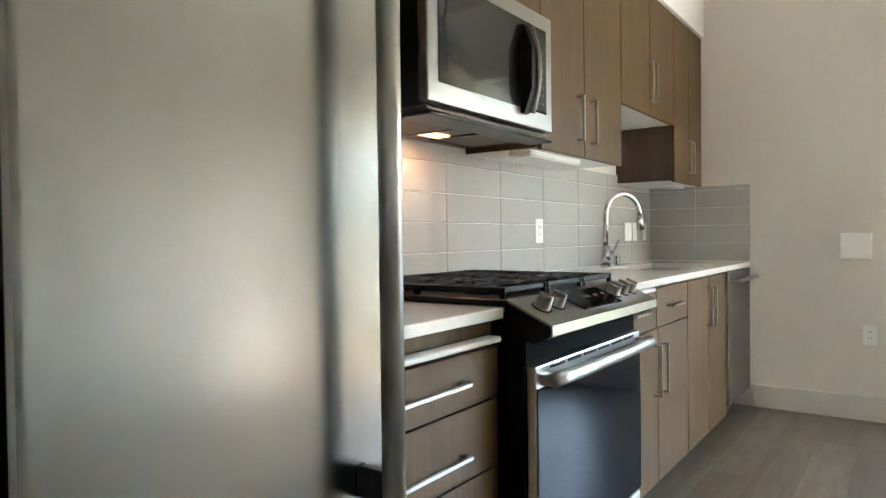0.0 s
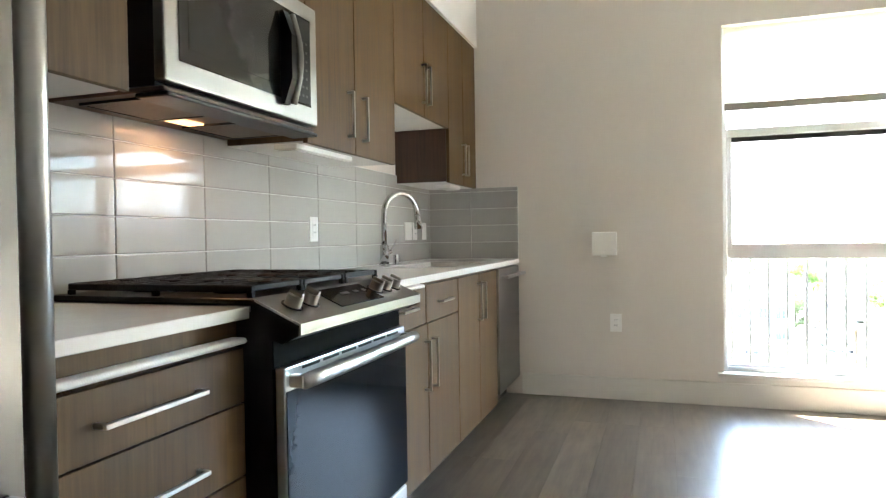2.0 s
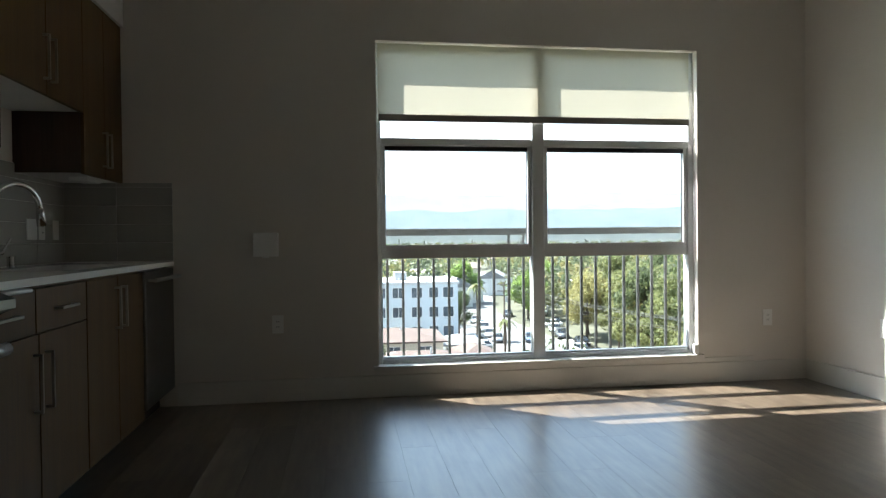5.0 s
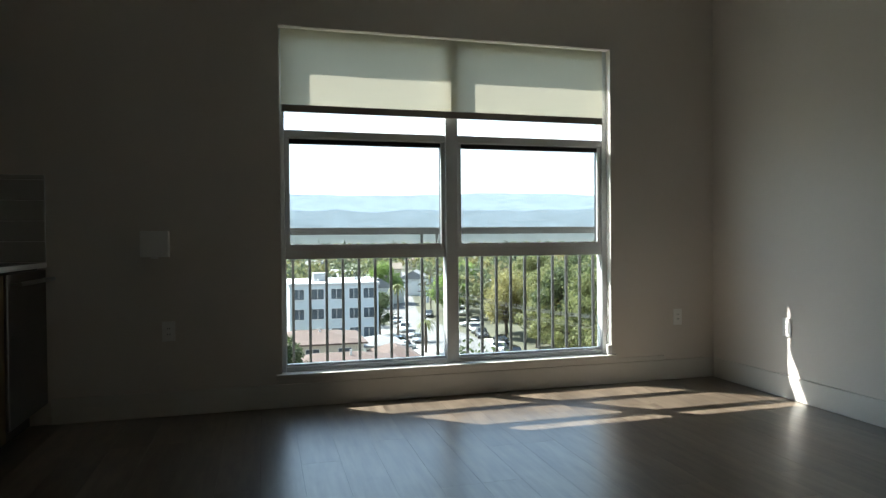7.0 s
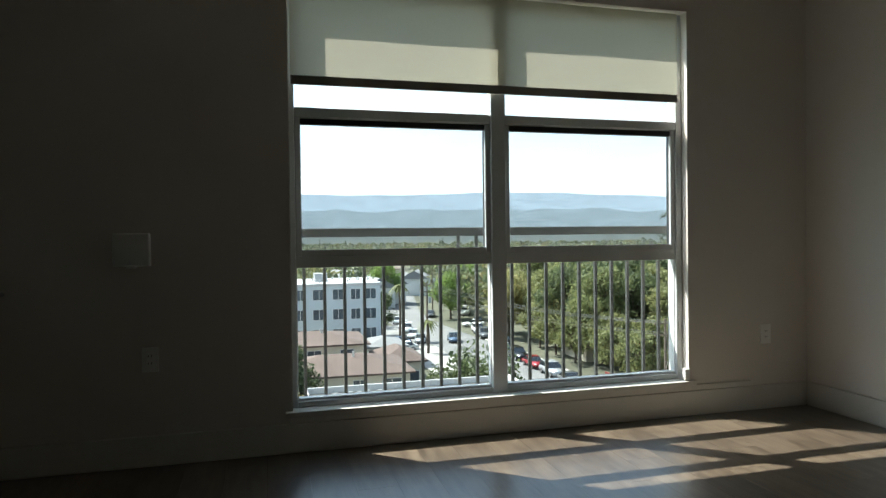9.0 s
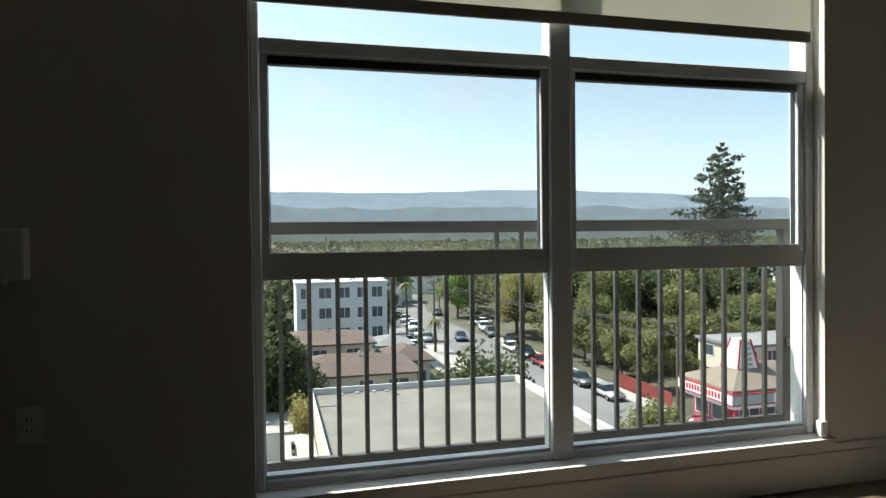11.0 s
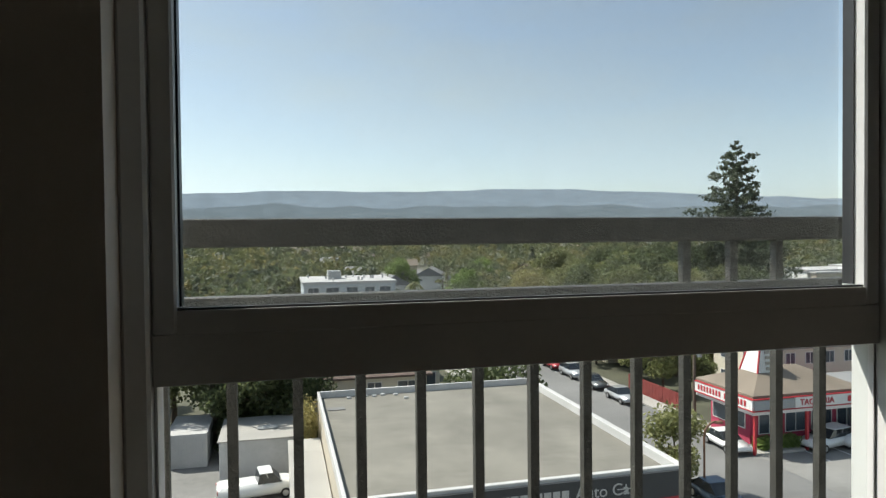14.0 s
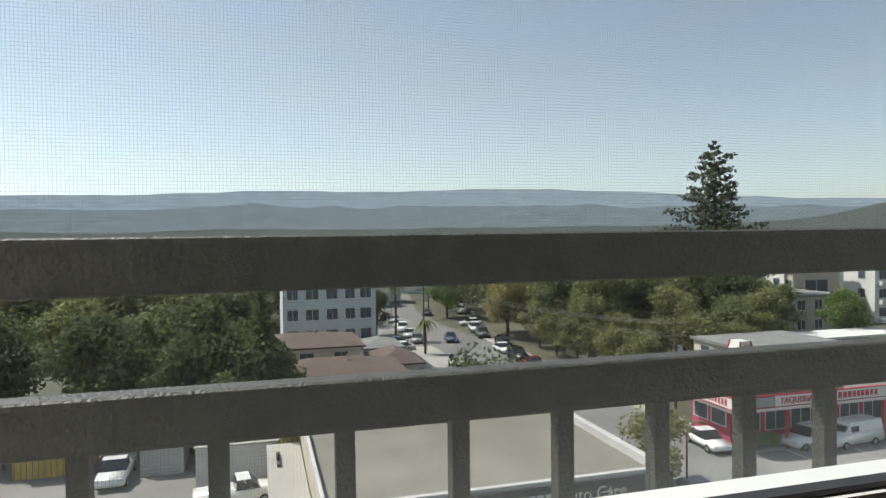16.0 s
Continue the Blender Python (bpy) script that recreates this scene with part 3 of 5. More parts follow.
for ya, yb in ((y0 - 0.0045, y0 - 0.0032), (y1 + 0.0032, y1 + 0.0045)):
    bm = prism(bmesh.new(), [(0.65, 0.930), (0.65, 0.85), (0.735, 0.828), (0.776, 0.848), (0.778, 0.872)], "y", ya, yb)
    part("end_cap", bm, "black", ra, "black end cap of the control panel")
nrm = Vector((0.058, 0, 0.127)).normalized()


def on_panel(u, y):
    return Vector((0.655, y, 0.934)) + Vector((0.127, 0, -0.058)) * u + nrm * 0.0005


bm = bmesh.new()
q = [on_panel(0.12, y0 + 0.25), on_panel(0.12, y1 - 0.25), on_panel(0.8, y1 - 0.25), on_panel(0.8, y0 + 0.25)]
lo = [bm.verts.new(v) for v in q]
hi = [bm.verts.new(v + nrm * 0.003) for v in q]
bm.faces.new(lo[::-1])
bm.faces.new(hi)
for k in range(4):
    bm.faces.new((lo[k], lo[(k + 1) % 4], hi[(k + 1) % 4], hi[k]))
part("touch_panel", bm, "dark_glass", ra, "black glass touch panel with small display")
for yy, w in ((y0 + 0.34, 0.05), (y0 + 0.42, 0.03), (y0 + 0.48, 0.02)):
    p0 = on_panel(0.35, yy) + nrm * 0.0042
    bm = bmesh.new()
    d1 = Vector((0.127, 0, -0.058)) * 0.09
    bm.faces.new([bm.verts.new(p0 + d1 * a + Vector((0, w * b, 0))) for a, b in ((0, 0), (1, 0), (1, 1), (0, 1))])
    part("marking", bm, "steel", ra)
for yy in (y0 + 0.075, y0 + 0.155, y1 - 0.075, y1 - 0.145, y1 - 0.215):
    p0 = on_panel(0.45, yy)
    k = part("knob", tb([p0, p0 + nrm * 0.004, p0 + nrm * 0.0041, p0 + nrm * 0.03], 0.0235, 20, 0.0205), "knob", ra, "brushed metal burner knob")
    part("skirt", tb([p0, p0 + nrm * 0.003], 0.028, 20), "black", k, "black knob skirt")
    bm = bx(p0.x - 0.0195, p0.x + 0.0195, yy - 0.006, yy + 0.006, 0, 0.011, 0.002)
    ang = math.atan2(nrm.x, nrm.z)
    for v in bm.verts:
        v.co = p0 + nrm * (0.0285 + v.co.z) + Vector((math.cos(ang), 0, -math.sin(ang))) * (v.co.x - p0.x) + Vector((0, v.co.y - yy, 0))
    part("grip", bm, "knob", k)
door = part("oven_door", bx(0.701, 0.728, y0 + 0.012, y1 - 0.012, 0.232, 0.768, 0.004, 2), "steel_h", ra, "stainless oven door with dark glass")
part("door_glass", bx(0.7285, 0.732, y0 + 0.014, y1 - 0.014, 0.234, 0.712, 0.001), "dark_glass", door, "dark reflective oven window")
# strip behind the panel lip, coloured as dark as the shade there
part("vent", bx(0.701, 0.705, y0 + 0.003, y1 - 0.003, 0.7685, 0.84), "recess", ra, "near-black strip with the shade under the control panel in its colour")
for k in range(6):
    yy = y0 + 0.09 + k * 0.105
    part("vent_slot", bx(0.7285, 0.7305, yy, yy + 0.085, 0.7535, 0.7605), "black", door)
pts = []
for k in range(13):
    u = k / 12
    pts.append((0.770 + 0.006 * math.sin(math.pi * u), y0 + 0.03 + (y1 - y0 - 0.06) * u, 0.737))
part("handle", tb(pts, 0.019, 14), "steel_h", door, smooth=True)
for yy in (y0 + 0.04, y1 - 0.04):
    part("bracket", bx(0.7285, 0.768, yy - 0.013, yy + 0.013, 0.72, 0.75, 0.003), "nickel", door)
part("storage_drawer", bx(0.701, 0.728, y0 + 0.012, y1 - 0.012, 0.05, 0.222, 0.004, 2), "steel_h", ra, "stainless lower drawer")
# burners and grates
for cx, cy, r in ((0.2, y0 + 0.17, 0.045), (0.48, y0 + 0.17, 0.055), (0.34, (y0 + y1) / 2, 0.05), (0.2, y1 - 0.17, 0.045), (0.48, y1 - 0.17, 0.05)):
    bu = part("burner", tb([(cx, cy, 0.932), (cx, cy, 0.944)], r, 20), "iron", ra)
    part("burner_cap", tb([(cx, cy, 0.944), (cx, cy, 0.953)], r * 0.85, 20), "iron", bu)
for k in range(3):
    g0 = y0 + 0.022 + k * 0.246
    g1 = g0 + 0.24
    bm = bmesh.new()
    zt = 0.962
    for yy in (g0, g1 - 0.014):
        box(bm, 0.06, 0.635, yy, yy + 0.014, zt - 0.018, zt, 0.003)
    for xx in [0.06 + 0.561 * j / 10 for j in range(11)]:
        box(bm, xx, xx + 0.011, g0 + 0.014, g1 - 0.014, zt - 0.016, zt + 0.001, 0.003)
    for xx in (0.1, 0.26, 0.4, 0.545):
        box(bm, xx, xx + 0.07, (g0 + g1) / 2 - 0.006, (g0 + g1) / 2 + 0.006, zt - 0.014, zt + 0.004, 0.003)
    for xx in (0.06, 0.338, 0.621):
        for yy in (g0, g1 - 0.014):
            box(bm, xx, xx + 0.014, yy, yy + 0.014, 0.932, zt - 0.017)
    part("grate", bm, "iron", ra, "black cast iron grate")

# microwave
mw = thing("microwave", (0.2, -2.66, 1.455), "stainless over-the-range microwave with dark glass door", "microwave")
y0, y1, z0, z1 = -3.045, -2.283, 1.469, 1.886
part("body", bx(0.002, 0.365, y0 + 0.004, y1 - 0.004, z0 - 0.006, z1), "black", mw)
door = part("door", bx(0.366, 0.402, y0, y1, z0 + 0.004, z1, 0.006, 2), "microwave_steel", mw, "stainless door")
part("window", bx(0.4025, 0.405, y0 + 0.05, y1 - 0.05, z0 + 0.062, z1 - 0.055, 0.001), "mesh_glass", door, "dark glass window")
part("inner_window", bx(0.4053, 0.4063, y0 + 0.085, y1 - 0.235, z0 + 0.1, z1 - 0.09), "mesh_glass", door)
part("control_strip", bx(0.4052, 0.4068, y1 - 0.15, y1 - 0.055, z0 + 0.068, z1 - 0.06), "black", door, "black keypad strip")
for k in range(7):
    for j in range(3):
        bm = bx(0.4069, 0.4073, y1 - 0.135 + j * 0.024, y1 - 0.123 + j * 0.024, z0 + 0.09 + k * 0.03, z0 + 0.098 + k * 0.03)
        part("key", bm, "key", door)
pts = []
for k in range(13):
    u = k / 12
    pts.append((0.425 + 0.028 * math.sin(math.pi * u), y1 - 0.2, z0 + 0.045 + 0.29 * u))
bm = tb(pts, 0.012, 10)
part("handle", bm, "steel", door, "curved steel door handle", smooth=True)
bm = prism(bmesh.new(), [(0.4068, z0 + 0.04), (0.42, z0 + 0.04), (0.45, z0 + 0.12), (0.45, z0 + 0.26), (0.42, z0 + 0.34), (0.4068, z0 + 0.34)], "y", y1 - 0.245, y1 - 0.212)
part("handle_grip", bm, "black", door)
part("badge", tb([(0.402, (y0 + y1) / 2 - 0.02, z1 - 0.025), (0.405, (y0 + y1) / 2 - 0.02, z1 - 0.025)], 0.014, 20), "nickel", door)
part("bottom_plate", bx(0.004, 0.39, y0 + 0.006, y1 - 0.006, z0 - 0.02, z0 - 0.0065, 0.003), "hood", mw, "brownish metal underside")
part("vent_lip", bx(0.3, 0.405, y0 + 0.004, y1 - 0.004, z0 - 0.034, z0 - 0.0205, 0.006, 2), "black", mw)
for a, b in ((y0 + 0.05, y0 + 0.31), (y1 - 0.31, y1 - 0.05)):
    gf = part("grease_filter", bx(0.085, 0.275, a + 0.005, b - 0.005, z0 - 0.026, z0 - 0.0205, 0.002), "filter", mw)
    bm = bmesh.new()
    box(bm, 0.075, 0.0845, a - 0.005, b + 0.005, z0 - 0.028, z0 - 0.0205)
    box(bm, 0.2755, 0.285, a - 0.005, b + 0.005, z0 - 0.028, z0 - 0.0205)
    box(bm, 0.0845, 0.2755, a - 0.005, a + 0.0045, z0 - 0.028, z0 - 0.0205)
    box(bm, 0.0845, 0.2755, b - 0.0045, b + 0.005, z0 - 0.028, z0 - 0.0205)
    part("filter_frame", bm, "black", gf)
part("hood_lamp", bx(0.11, 0.17, (y0 + y1) / 2 - 0.055, (y0 + y1) / 2 + 0.055, z0 - 0.0265, z0 - 0.0205), "hood_lamp", mw, "lit warm hood lamp")

hl = new("hood_lamp_light", bpy.data.lights.new("hood_lamp_light", "AREA"))
hl.data.shape, hl.data.size, hl.data.size_y, hl.data.energy, hl.data.color = "RECTANGLE", 0.06, 0.12, 0.017, (1.0, 0.52, 0.24)
hl.matrix_world = look((0.14, (y0 + y1) / 2, z0 - 0.032), (0.14, (y0 + y1) / 2, 0.5))


def wall_cabinet(label, y0, y1, z0, doors, z1=2.365, side="cab"):
    c = thing("wall_cabinet", (0.17, (y0 + y1) / 2, z0), label, "cabinet", "wall cabinets")
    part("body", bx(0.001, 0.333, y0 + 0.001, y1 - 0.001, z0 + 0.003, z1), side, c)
    part("underside", bx(0.002, 0.332, y0 + 0.002, y1 - 0.002, z0, z0 + 0.0025), "cab_white", c, "white underside")
    for a, b, hy, hz, hl in doors:
        f = part("door", bx(0.334, 0.354, a + 0.0015, b - 0.0015, z0 - 0.004, z1, 0.0012), "cab", c)
        if hl:
            bar_handle(f, 0.354, hy, hz, hl, True)
    return c


wall_cabinet("wood-grain wall cabinet beside the microwave", -3.68, -3.11, 1.437, [(-3.68, -3.11, -3.62, 1.57, 0.2)])
wall_cabinet("short wood-grain wall cabinet above the microwave", -3.05, -2.278, 1.89, [(-3.05, -2.665, -2.7, 2.0, 0.2), (-2.663, -2.278, -2.62, 2.0, 0.2)])
wall_cabinet("tall wood-grain wall cabinet with two doors", -2.275, -1.447, 1.425, [(-2.275, -1.88, -1.945, 1.578, 0.19), (-1.878, -1.447, -1.81, 1.578, 0.19)])
wall_cabinet("short wood-grain bridge cabinet over the sink", -1.445, -0.602, 1.728, [(-1.445, -1.03, -1.06, 1.895, 0.21), (-1.028, -0.602, -0.985, 1.895, 0.21)])
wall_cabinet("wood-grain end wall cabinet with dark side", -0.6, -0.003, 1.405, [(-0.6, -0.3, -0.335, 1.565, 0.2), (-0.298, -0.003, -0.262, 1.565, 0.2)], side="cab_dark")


def strip_light(y0, y1, z, x0=0.2, x1=0.3):
    s = thing("under_cabinet_light", (0.24, (y0 + y1) / 2, z), "white slim under-cabinet light, switched off", "light")
    part("case", bx(x0, x1, y0, y1, z - 0.022, z, 0.004), "plastic", s)
    part("lens", bx(x0 + 0.012, x1 - 0.012, y0 + 0.01, y1 - 0.01, z - 0.0255, z - 0.0225), "cab_white", s)


strip_light(-2.26, -1.80, 1.425)
strip_light(-0.42, -0.2, 1.405)

# refrigerator
fr = thing("refrigerator", (0.48, -4.28, 0), "tall stainless steel refrigerator with bar handle", "refrigerator")
part("body", bx(0.03, 0.855, -4.735, -3.835, 0.03, 1.78, 0.004), "fridge_steel", fr)
part("base_grille", bx(0.05, 0.86, -4.73, -3.84, 0.0, 0.0295), "black", fr)
for a, b, z0, z1 in ((-4.735, -4.287, 0.66, 1.775), (-4.283, -3.835, 0.66, 1.775)):
    d = part("door", bx(0.86, 0.925, a, b, z0, z1, 0.012, 3), "fridge_steel", fr, "stainless door", smooth=False)
    hy = b - 0.04 if a < -4.5 else b - 0.03
    if a > -4.5:
        hy = -3.89
    bmh = tb([(0.978, hy, z0 + 0.08), (0.978, hy, z1 - 0.06)], 0.0145, 16)
    hd = part("handle", bmh, "nickel", d, "brushed steel bar handle", smooth=True)
    for zz in (z0 + 0.13, z1 - 0.12):
        part("handle_post", bx(0.925, 0.97, hy - 0.01, hy + 0.01, zz - 0.02, zz + 0.02, 0.003), "black", hd)
d = part("freezer_drawer", bx(0.86, 0.925, -4.735, -3.835, 0.05, 0.652, 0.012, 3), "fridge_steel", fr)
bmh = tb([(0.978, -4.7, 0.6), (0.978, -3.87, 0.6)], 0.0145, 16)
hd = part("handle", bmh, "nickel", d, smooth=True)
for yy in (-4.62, -3.95):
    part("handle_post", bx(0.925, 0.97, yy - 0.02, yy + 0.02, 0.59, 0.61, 0.003), "black", hd)
setting("refrigerator_panel", bx(0.0, 0.64, -3.725, -3.705, 0, 2.365), "cab", "wood-grain end panel beside the refrigerator", "panel")
wall_cabinet("wood-grain cabinet above the refrigerator", -4.74, -3.83, 1.83, [(-4.74, -4.29, -4.33, 1.95, 0.2), (-4.288, -3.83, -4.25, 1.95, 0.2)])

# outlets and switches


def outlet(face, at, z, kind="outlet", w=0.072, h=0.116):
    """face: x, y or -x, the way the plate looks."""
    t = thing("power_outlet" if kind == "outlet" else "light_switch", at, "white %s plate on the wall" % ("duplex outlet" if kind == "outlet" else "rocker switch"), "outlet" if kind == "outlet" else "switch")
    ax, ay, az = at

    def plate(u0, u1, v0, v1, d0, d1, bev):
        if face == "x":
            return bx(ax + d0, ax + d1, ay + u0, ay + u1, az + v0, az + v1, bev)
        if face == "-x":
            return bx(ax - d1, ax - d0, ay + u0, ay + u1, az + v0, az + v1, bev)
        return bx(ax + u0, ax + u1, ay - d1, ay - d0, az + v0, az + v1, bev)
    part("plate", plate(-w / 2, w / 2, -h / 2, h / 2, 0, 0.006, 0.0015), "plastic", t)
    part("insert", plate(-0.017, 0.017, -0.034, 0.034, 0.0062, 0.0085, 0.001), "plastic", t)
    if kind == "outlet":
        for v in (-0.02, 0.014):
            for u in (-0.008, 0.005):
                part("slot", plate(u, u + 0.003, v, v + 0.009, 0.0086, 0.009, 0), "slot", t)
    return t


TX = 0.0105
outlet("x", (TX, -1.643, 1.117), 0, w=0.075)
outlet("x", (TX, -0.43, 1.112), 0, "switch", w=0.118)
outlet("x", (TX, -0.31, 1.112), 0, "outlet")
outlet("x", (TX, -0.13, 1.112), 0, "switch")
outlet("-y", (1.28, -0.0005, 0.498), 0)
outlet("-y", (4.708, -0.0005, 0.45), 0)
outlet("-x", (RX - 0.0005, -0.71, 0.45), 0)
wb = thing("wall_box", (1.215, -0.03, 0.93), "white square wall-mounted cover box", "wall box")
part("cover", bx(1.137, 1.292, -0.052, -0.0005, 0.936, 1.088, 0.006, 2), "plastic", wb)
part("tab", bx(1.19, 1.23, -0.03, -0.001, 0.926, 0.9355, 0.002), "plastic", wb)

# ---- outdoors: materials ----
M["asphalt"] = plain("asphalt", (0.18, 0.178, 0.174), 0.9, vary=0.2, scale=0.15, fine=3, bump=0.1)
M["lot"] = plain("worn_asphalt", (0.22, 0.215, 0.205), 0.9, vary=0.25, scale=0.12, fine=2)
M["concrete"] = plain("concrete", (0.36, 0.345, 0.32), 0.9, vary=0.12, scale=0.3, fine=4)
M["ground"] = plain("dry_ground", (0.105, 0.105, 0.068), 0.95, vary=0.4, scale=0.02, fine=0.3)
M["roof_gravel"] = plain("tan_roofing", (0.20, 0.188, 0.16), 0.95, vary=0.2, scale=0.3, fine=2.5)
M["parapet"] = plain("white_coating", (0.50, 0.49, 0.48), 0.7, vary=0.12, scale=0.5, fine=4)
M["fascia"] = plain("charcoal_metal", (0.05, 0.052, 0.056), 0.5, vary=0.1, scale=1)
M["red"] = plain("red_paint", (0.46, 0.035, 0.045), 0.5, vary=0.12, scale=0.8)
M["red_dark"] = plain("faded_red_paint", (0.20, 0.035, 0.03), 0.7, vary=0.15, scale=0.8)
M["pink"] = plain("crimson_stucco", (0.42, 0.05, 0.10), 0.8, vary=0.15, scale=0.6, fine=6)
M["white"] = plain("white_stucco", (0.70, 0.70, 0.68), 0.85, vary=0.06, scale=0.3, fine=5)
M["bluewhite"] = plain("pale_blue_stucco", (0.50, 0.54, 0.57), 0.85, vary=0.05, scale=0.2, fine=3)
M["beige"] = plain("beige_stucco", (0.50, 0.44, 0.35), 0.85, vary=0.08, scale=0.3, fine=5)
M["cream"] = plain("cream_stucco", (0.60, 0.55, 0.45), 0.85, vary=0.08, scale=0.3, fine=5)
M["grey_wall"] = plain("grey_siding", (0.33, 0.34, 0.34), 0.8, vary=0.1, scale=0.3)
M["shingle"] = plain("brown_shingles", (0.125, 0.088, 0.074), 0.9, vary=0.18, scale=0.6, fine=5, bump=0.2)
M["shingle_tan"] = plain("tan_shingles", (0.21, 0.172, 0.135), 0.9, vary=0.15, scale=0.6, fine=5, bump=0.2)
M["shingle_grey"] = plain("grey_shingles", (0.22, 0.22, 0.22), 0.9, vary=0.15, scale=0.6, fine=5)
M["win_dark"] = plain("far_window_glass", (0.075, 0.095, 0.115), 0.12, vary=0.3, scale=0.5)
M["win_frame"] = plain("far_window_frame", (0.65, 0.65, 0.63), 0.6)
M["tyre"] = plain("tyre", (0.018, 0.018, 0.018), 0.8)
M["rim"] = plain("alloy_rim", (0.45, 0.45, 0.46), 0.35, 0.9)
M["car_glass"] = plain("car_glass", (0.02, 0.025, 0.03), 0.05, spec=0.8)
M["lamp_red"] = plain("tail_light", (0.4, 0.02, 0.02), 0.3)
M["lamp_clear"] = plain("head_light", (0.7, 0.7, 0.72), 0.2)
for nm, col in (("car_white", (0.72, 0.72, 0.71)), ("car_silver", (0.40, 0.41, 0.42)), ("car_black", (0.02, 0.02, 0.022)), ("car_red", (0.26, 0.02, 0.025)), ("car_blue", (0.09, 0.13, 0.19)), ("car_grey", (0.12, 0.125, 0.13))):
    M[nm] = plain(nm, col, 0.22, 0.0 if nm == "car_white" else 0.3, vary=0.04, scale=1)
M["bark"] = plain("bark", (0.10, 0.075, 0.055), 0.95, vary=0.3, scale=2, fine=12, bump=0.3)
M["pole"] = plain("weathered_pole", (0.13, 0.10, 0.075), 0.9, vary=0.2, stretch=(1, 1, 0.1))
M["lamp_pole"] = plain("rust_brown_pole", (0.20, 0.10, 0.06), 0.6, vary=0.15)
M["wire"] = plain("cable", (0.04, 0.04, 0.04), 0.6)
M["yellow"] = plain("yellow_paint", (0.52, 0.36, 0.10), 0.7, vary=0.15, scale=1)
M["leaf_dark"] = leaves("leaf_dark", (0.06, 0.08, 0.036), (0.17, 0.195, 0.085))
M["leaf_mid"] = leaves("leaf_mid", (0.145, 0.155, 0.06), (0.38, 0.375, 0.165))
M["leaf_bright"] = leaves("leaf_bright", (0.115, 0.184, 0.040), (0.299, 0.391, 0.115))
M["leaf_gold"] = leaves("leaf_gold", (0.26, 0.22, 0.08), (0.52, 0.45, 0.2))
M["leaf_pine"] = leaves("leaf_pine", (0.07, 0.088, 0.058), (0.17, 0.195, 0.125))
M["leaf_far"] = leaves("leaf_far", (0.11, 0.128, 0.07), (0.20, 0.215, 0.115))
M["wood_olive"] = leaves("wood_olive", (0.15, 0.152, 0.068), (0.25, 0.245, 0.11))
M["wood_gold"] = leaves("wood_gold", (0.20, 0.172, 0.07), (0.33, 0.275, 0.12))
M["wood_dark"] = leaves("wood_dark", (0.05, 0.065, 0.04), (0.11, 0.128, 0.075))

G = -16.5

# ---- ground, road, pavements ----
bm = bmesh.new()
bmesh.ops.create_grid(bm, x_segments=24, y_segments=24, size=4900, matrix=Matrix.Translation((0, 0, G)))
setting("ground", bm, "ground", "dry suburban ground reaching to the hills", "ground")
bm = bmesh.new()
ctr = [(33.2, -60), (33.2, 100), (31.5, 125), (32, 148), (50, 243), (70, 340)]
vl, vr = [], []
for x, y in ctr:
    vl.append(bm.verts.new((x - 4.9, y, G + 0.02)))
    vr.append(bm.verts.new((x + 4.9, y, G + 0.02)))
for k in range(len(ctr) - 1):
    bm.faces.new((vl[k], vr[k], vr[k + 1], vl[k + 1]))
setting("road", bm, "asphalt", "grey asphalt street with parked cars", "road")
setting("road", bx(-40, 28.3, 20, 28.0, G + 0.005, G + 0.02), "asphalt", "grey asphalt side street", "road")
setting("pavement", bx(22.6, 28.3, 28, 100, G, G + 0.15, 0.02), "concrete", "pale concrete pavement with kerb", "pavement")
setting("pavement", bx(38.1, 40.0, 50, 104, G, G + 0.15, 0.02), "concrete", "pale concrete pavement with kerb", "pavement")
setting("pavement", bx(38.1, 39.6, 43, 50, G, G + 0.15, 0.02), "concrete", "pale concrete pavement by the restaurant", "pavement")
setting("parking_lot", bx(38.1, 80, 18, 46, G + 0.002, G + 0.03), "lot", "worn grey asphalt parking lot", "parking lot")
setting("yard", bx(-22, 4.4, 36, 60, G + 0.002, G + 0.03), "lot", "pale worn concrete yard", "yard")
setting("parking_lot", bx(19.5, 28.0, 86, 128, G + 0.002, G + 0.03), "lot", "pale asphalt forecourt beside the street", "parking lot")
bm = bmesh.new()
for k in range(9):
    x = 42.6 + k * 2.7
    box(bm, x, x + 0.1, 40.5, 45.2, G + 0.031, G + 0.035)
setting("lane_marking", bm, "white", "white parking bay lines", "road marking")

# ---- own building below the room ----
bm = bmesh.new()
box(bm, -8, 14, -14, WT - 0.001, G, -0.205)
setting("apartment_base", bm, "cream", "storeys of the apartment block below", "building")

# ---- buildings ----


def far_window(parent, x0, x1, y, z0, z1, face=-1, mull=1):
    """A recessed window in a wall that looks along y (face -1) at y."""
    f = 0.07
    bm = bmesh.new()
    ya, yb = y + face * 0.06, y + face * 0.001
    lo, hi = min(ya, yb), max(ya, yb)
    box(bm, x0, x0 + f, lo, hi, z0, z1)
    box(bm, x1 - f, x1, lo, hi, z0, z1)
    box(bm, x0 + f, x1 - f, lo, hi, z0, z0 + f)
    box(bm, x0 + f, x1 - f, lo, hi, z1 - f, z1)
    for k in range(mull):
        c = x0 + (x1 - x0) * (k + 1) / (mull + 1)
        box(bm, c - 0.03, c + 0.03, lo, hi, z0 + f, z1 - f)
    w = part("window", bm, "win_frame", parent)
    yp = y + face * 0.02
    part("pane", bx(x0 + f, x1 - f, min(yp, yb), max(yp, yb), z0 + f, z1 - f), "win_dark", w, "dark glass pane")
    return w


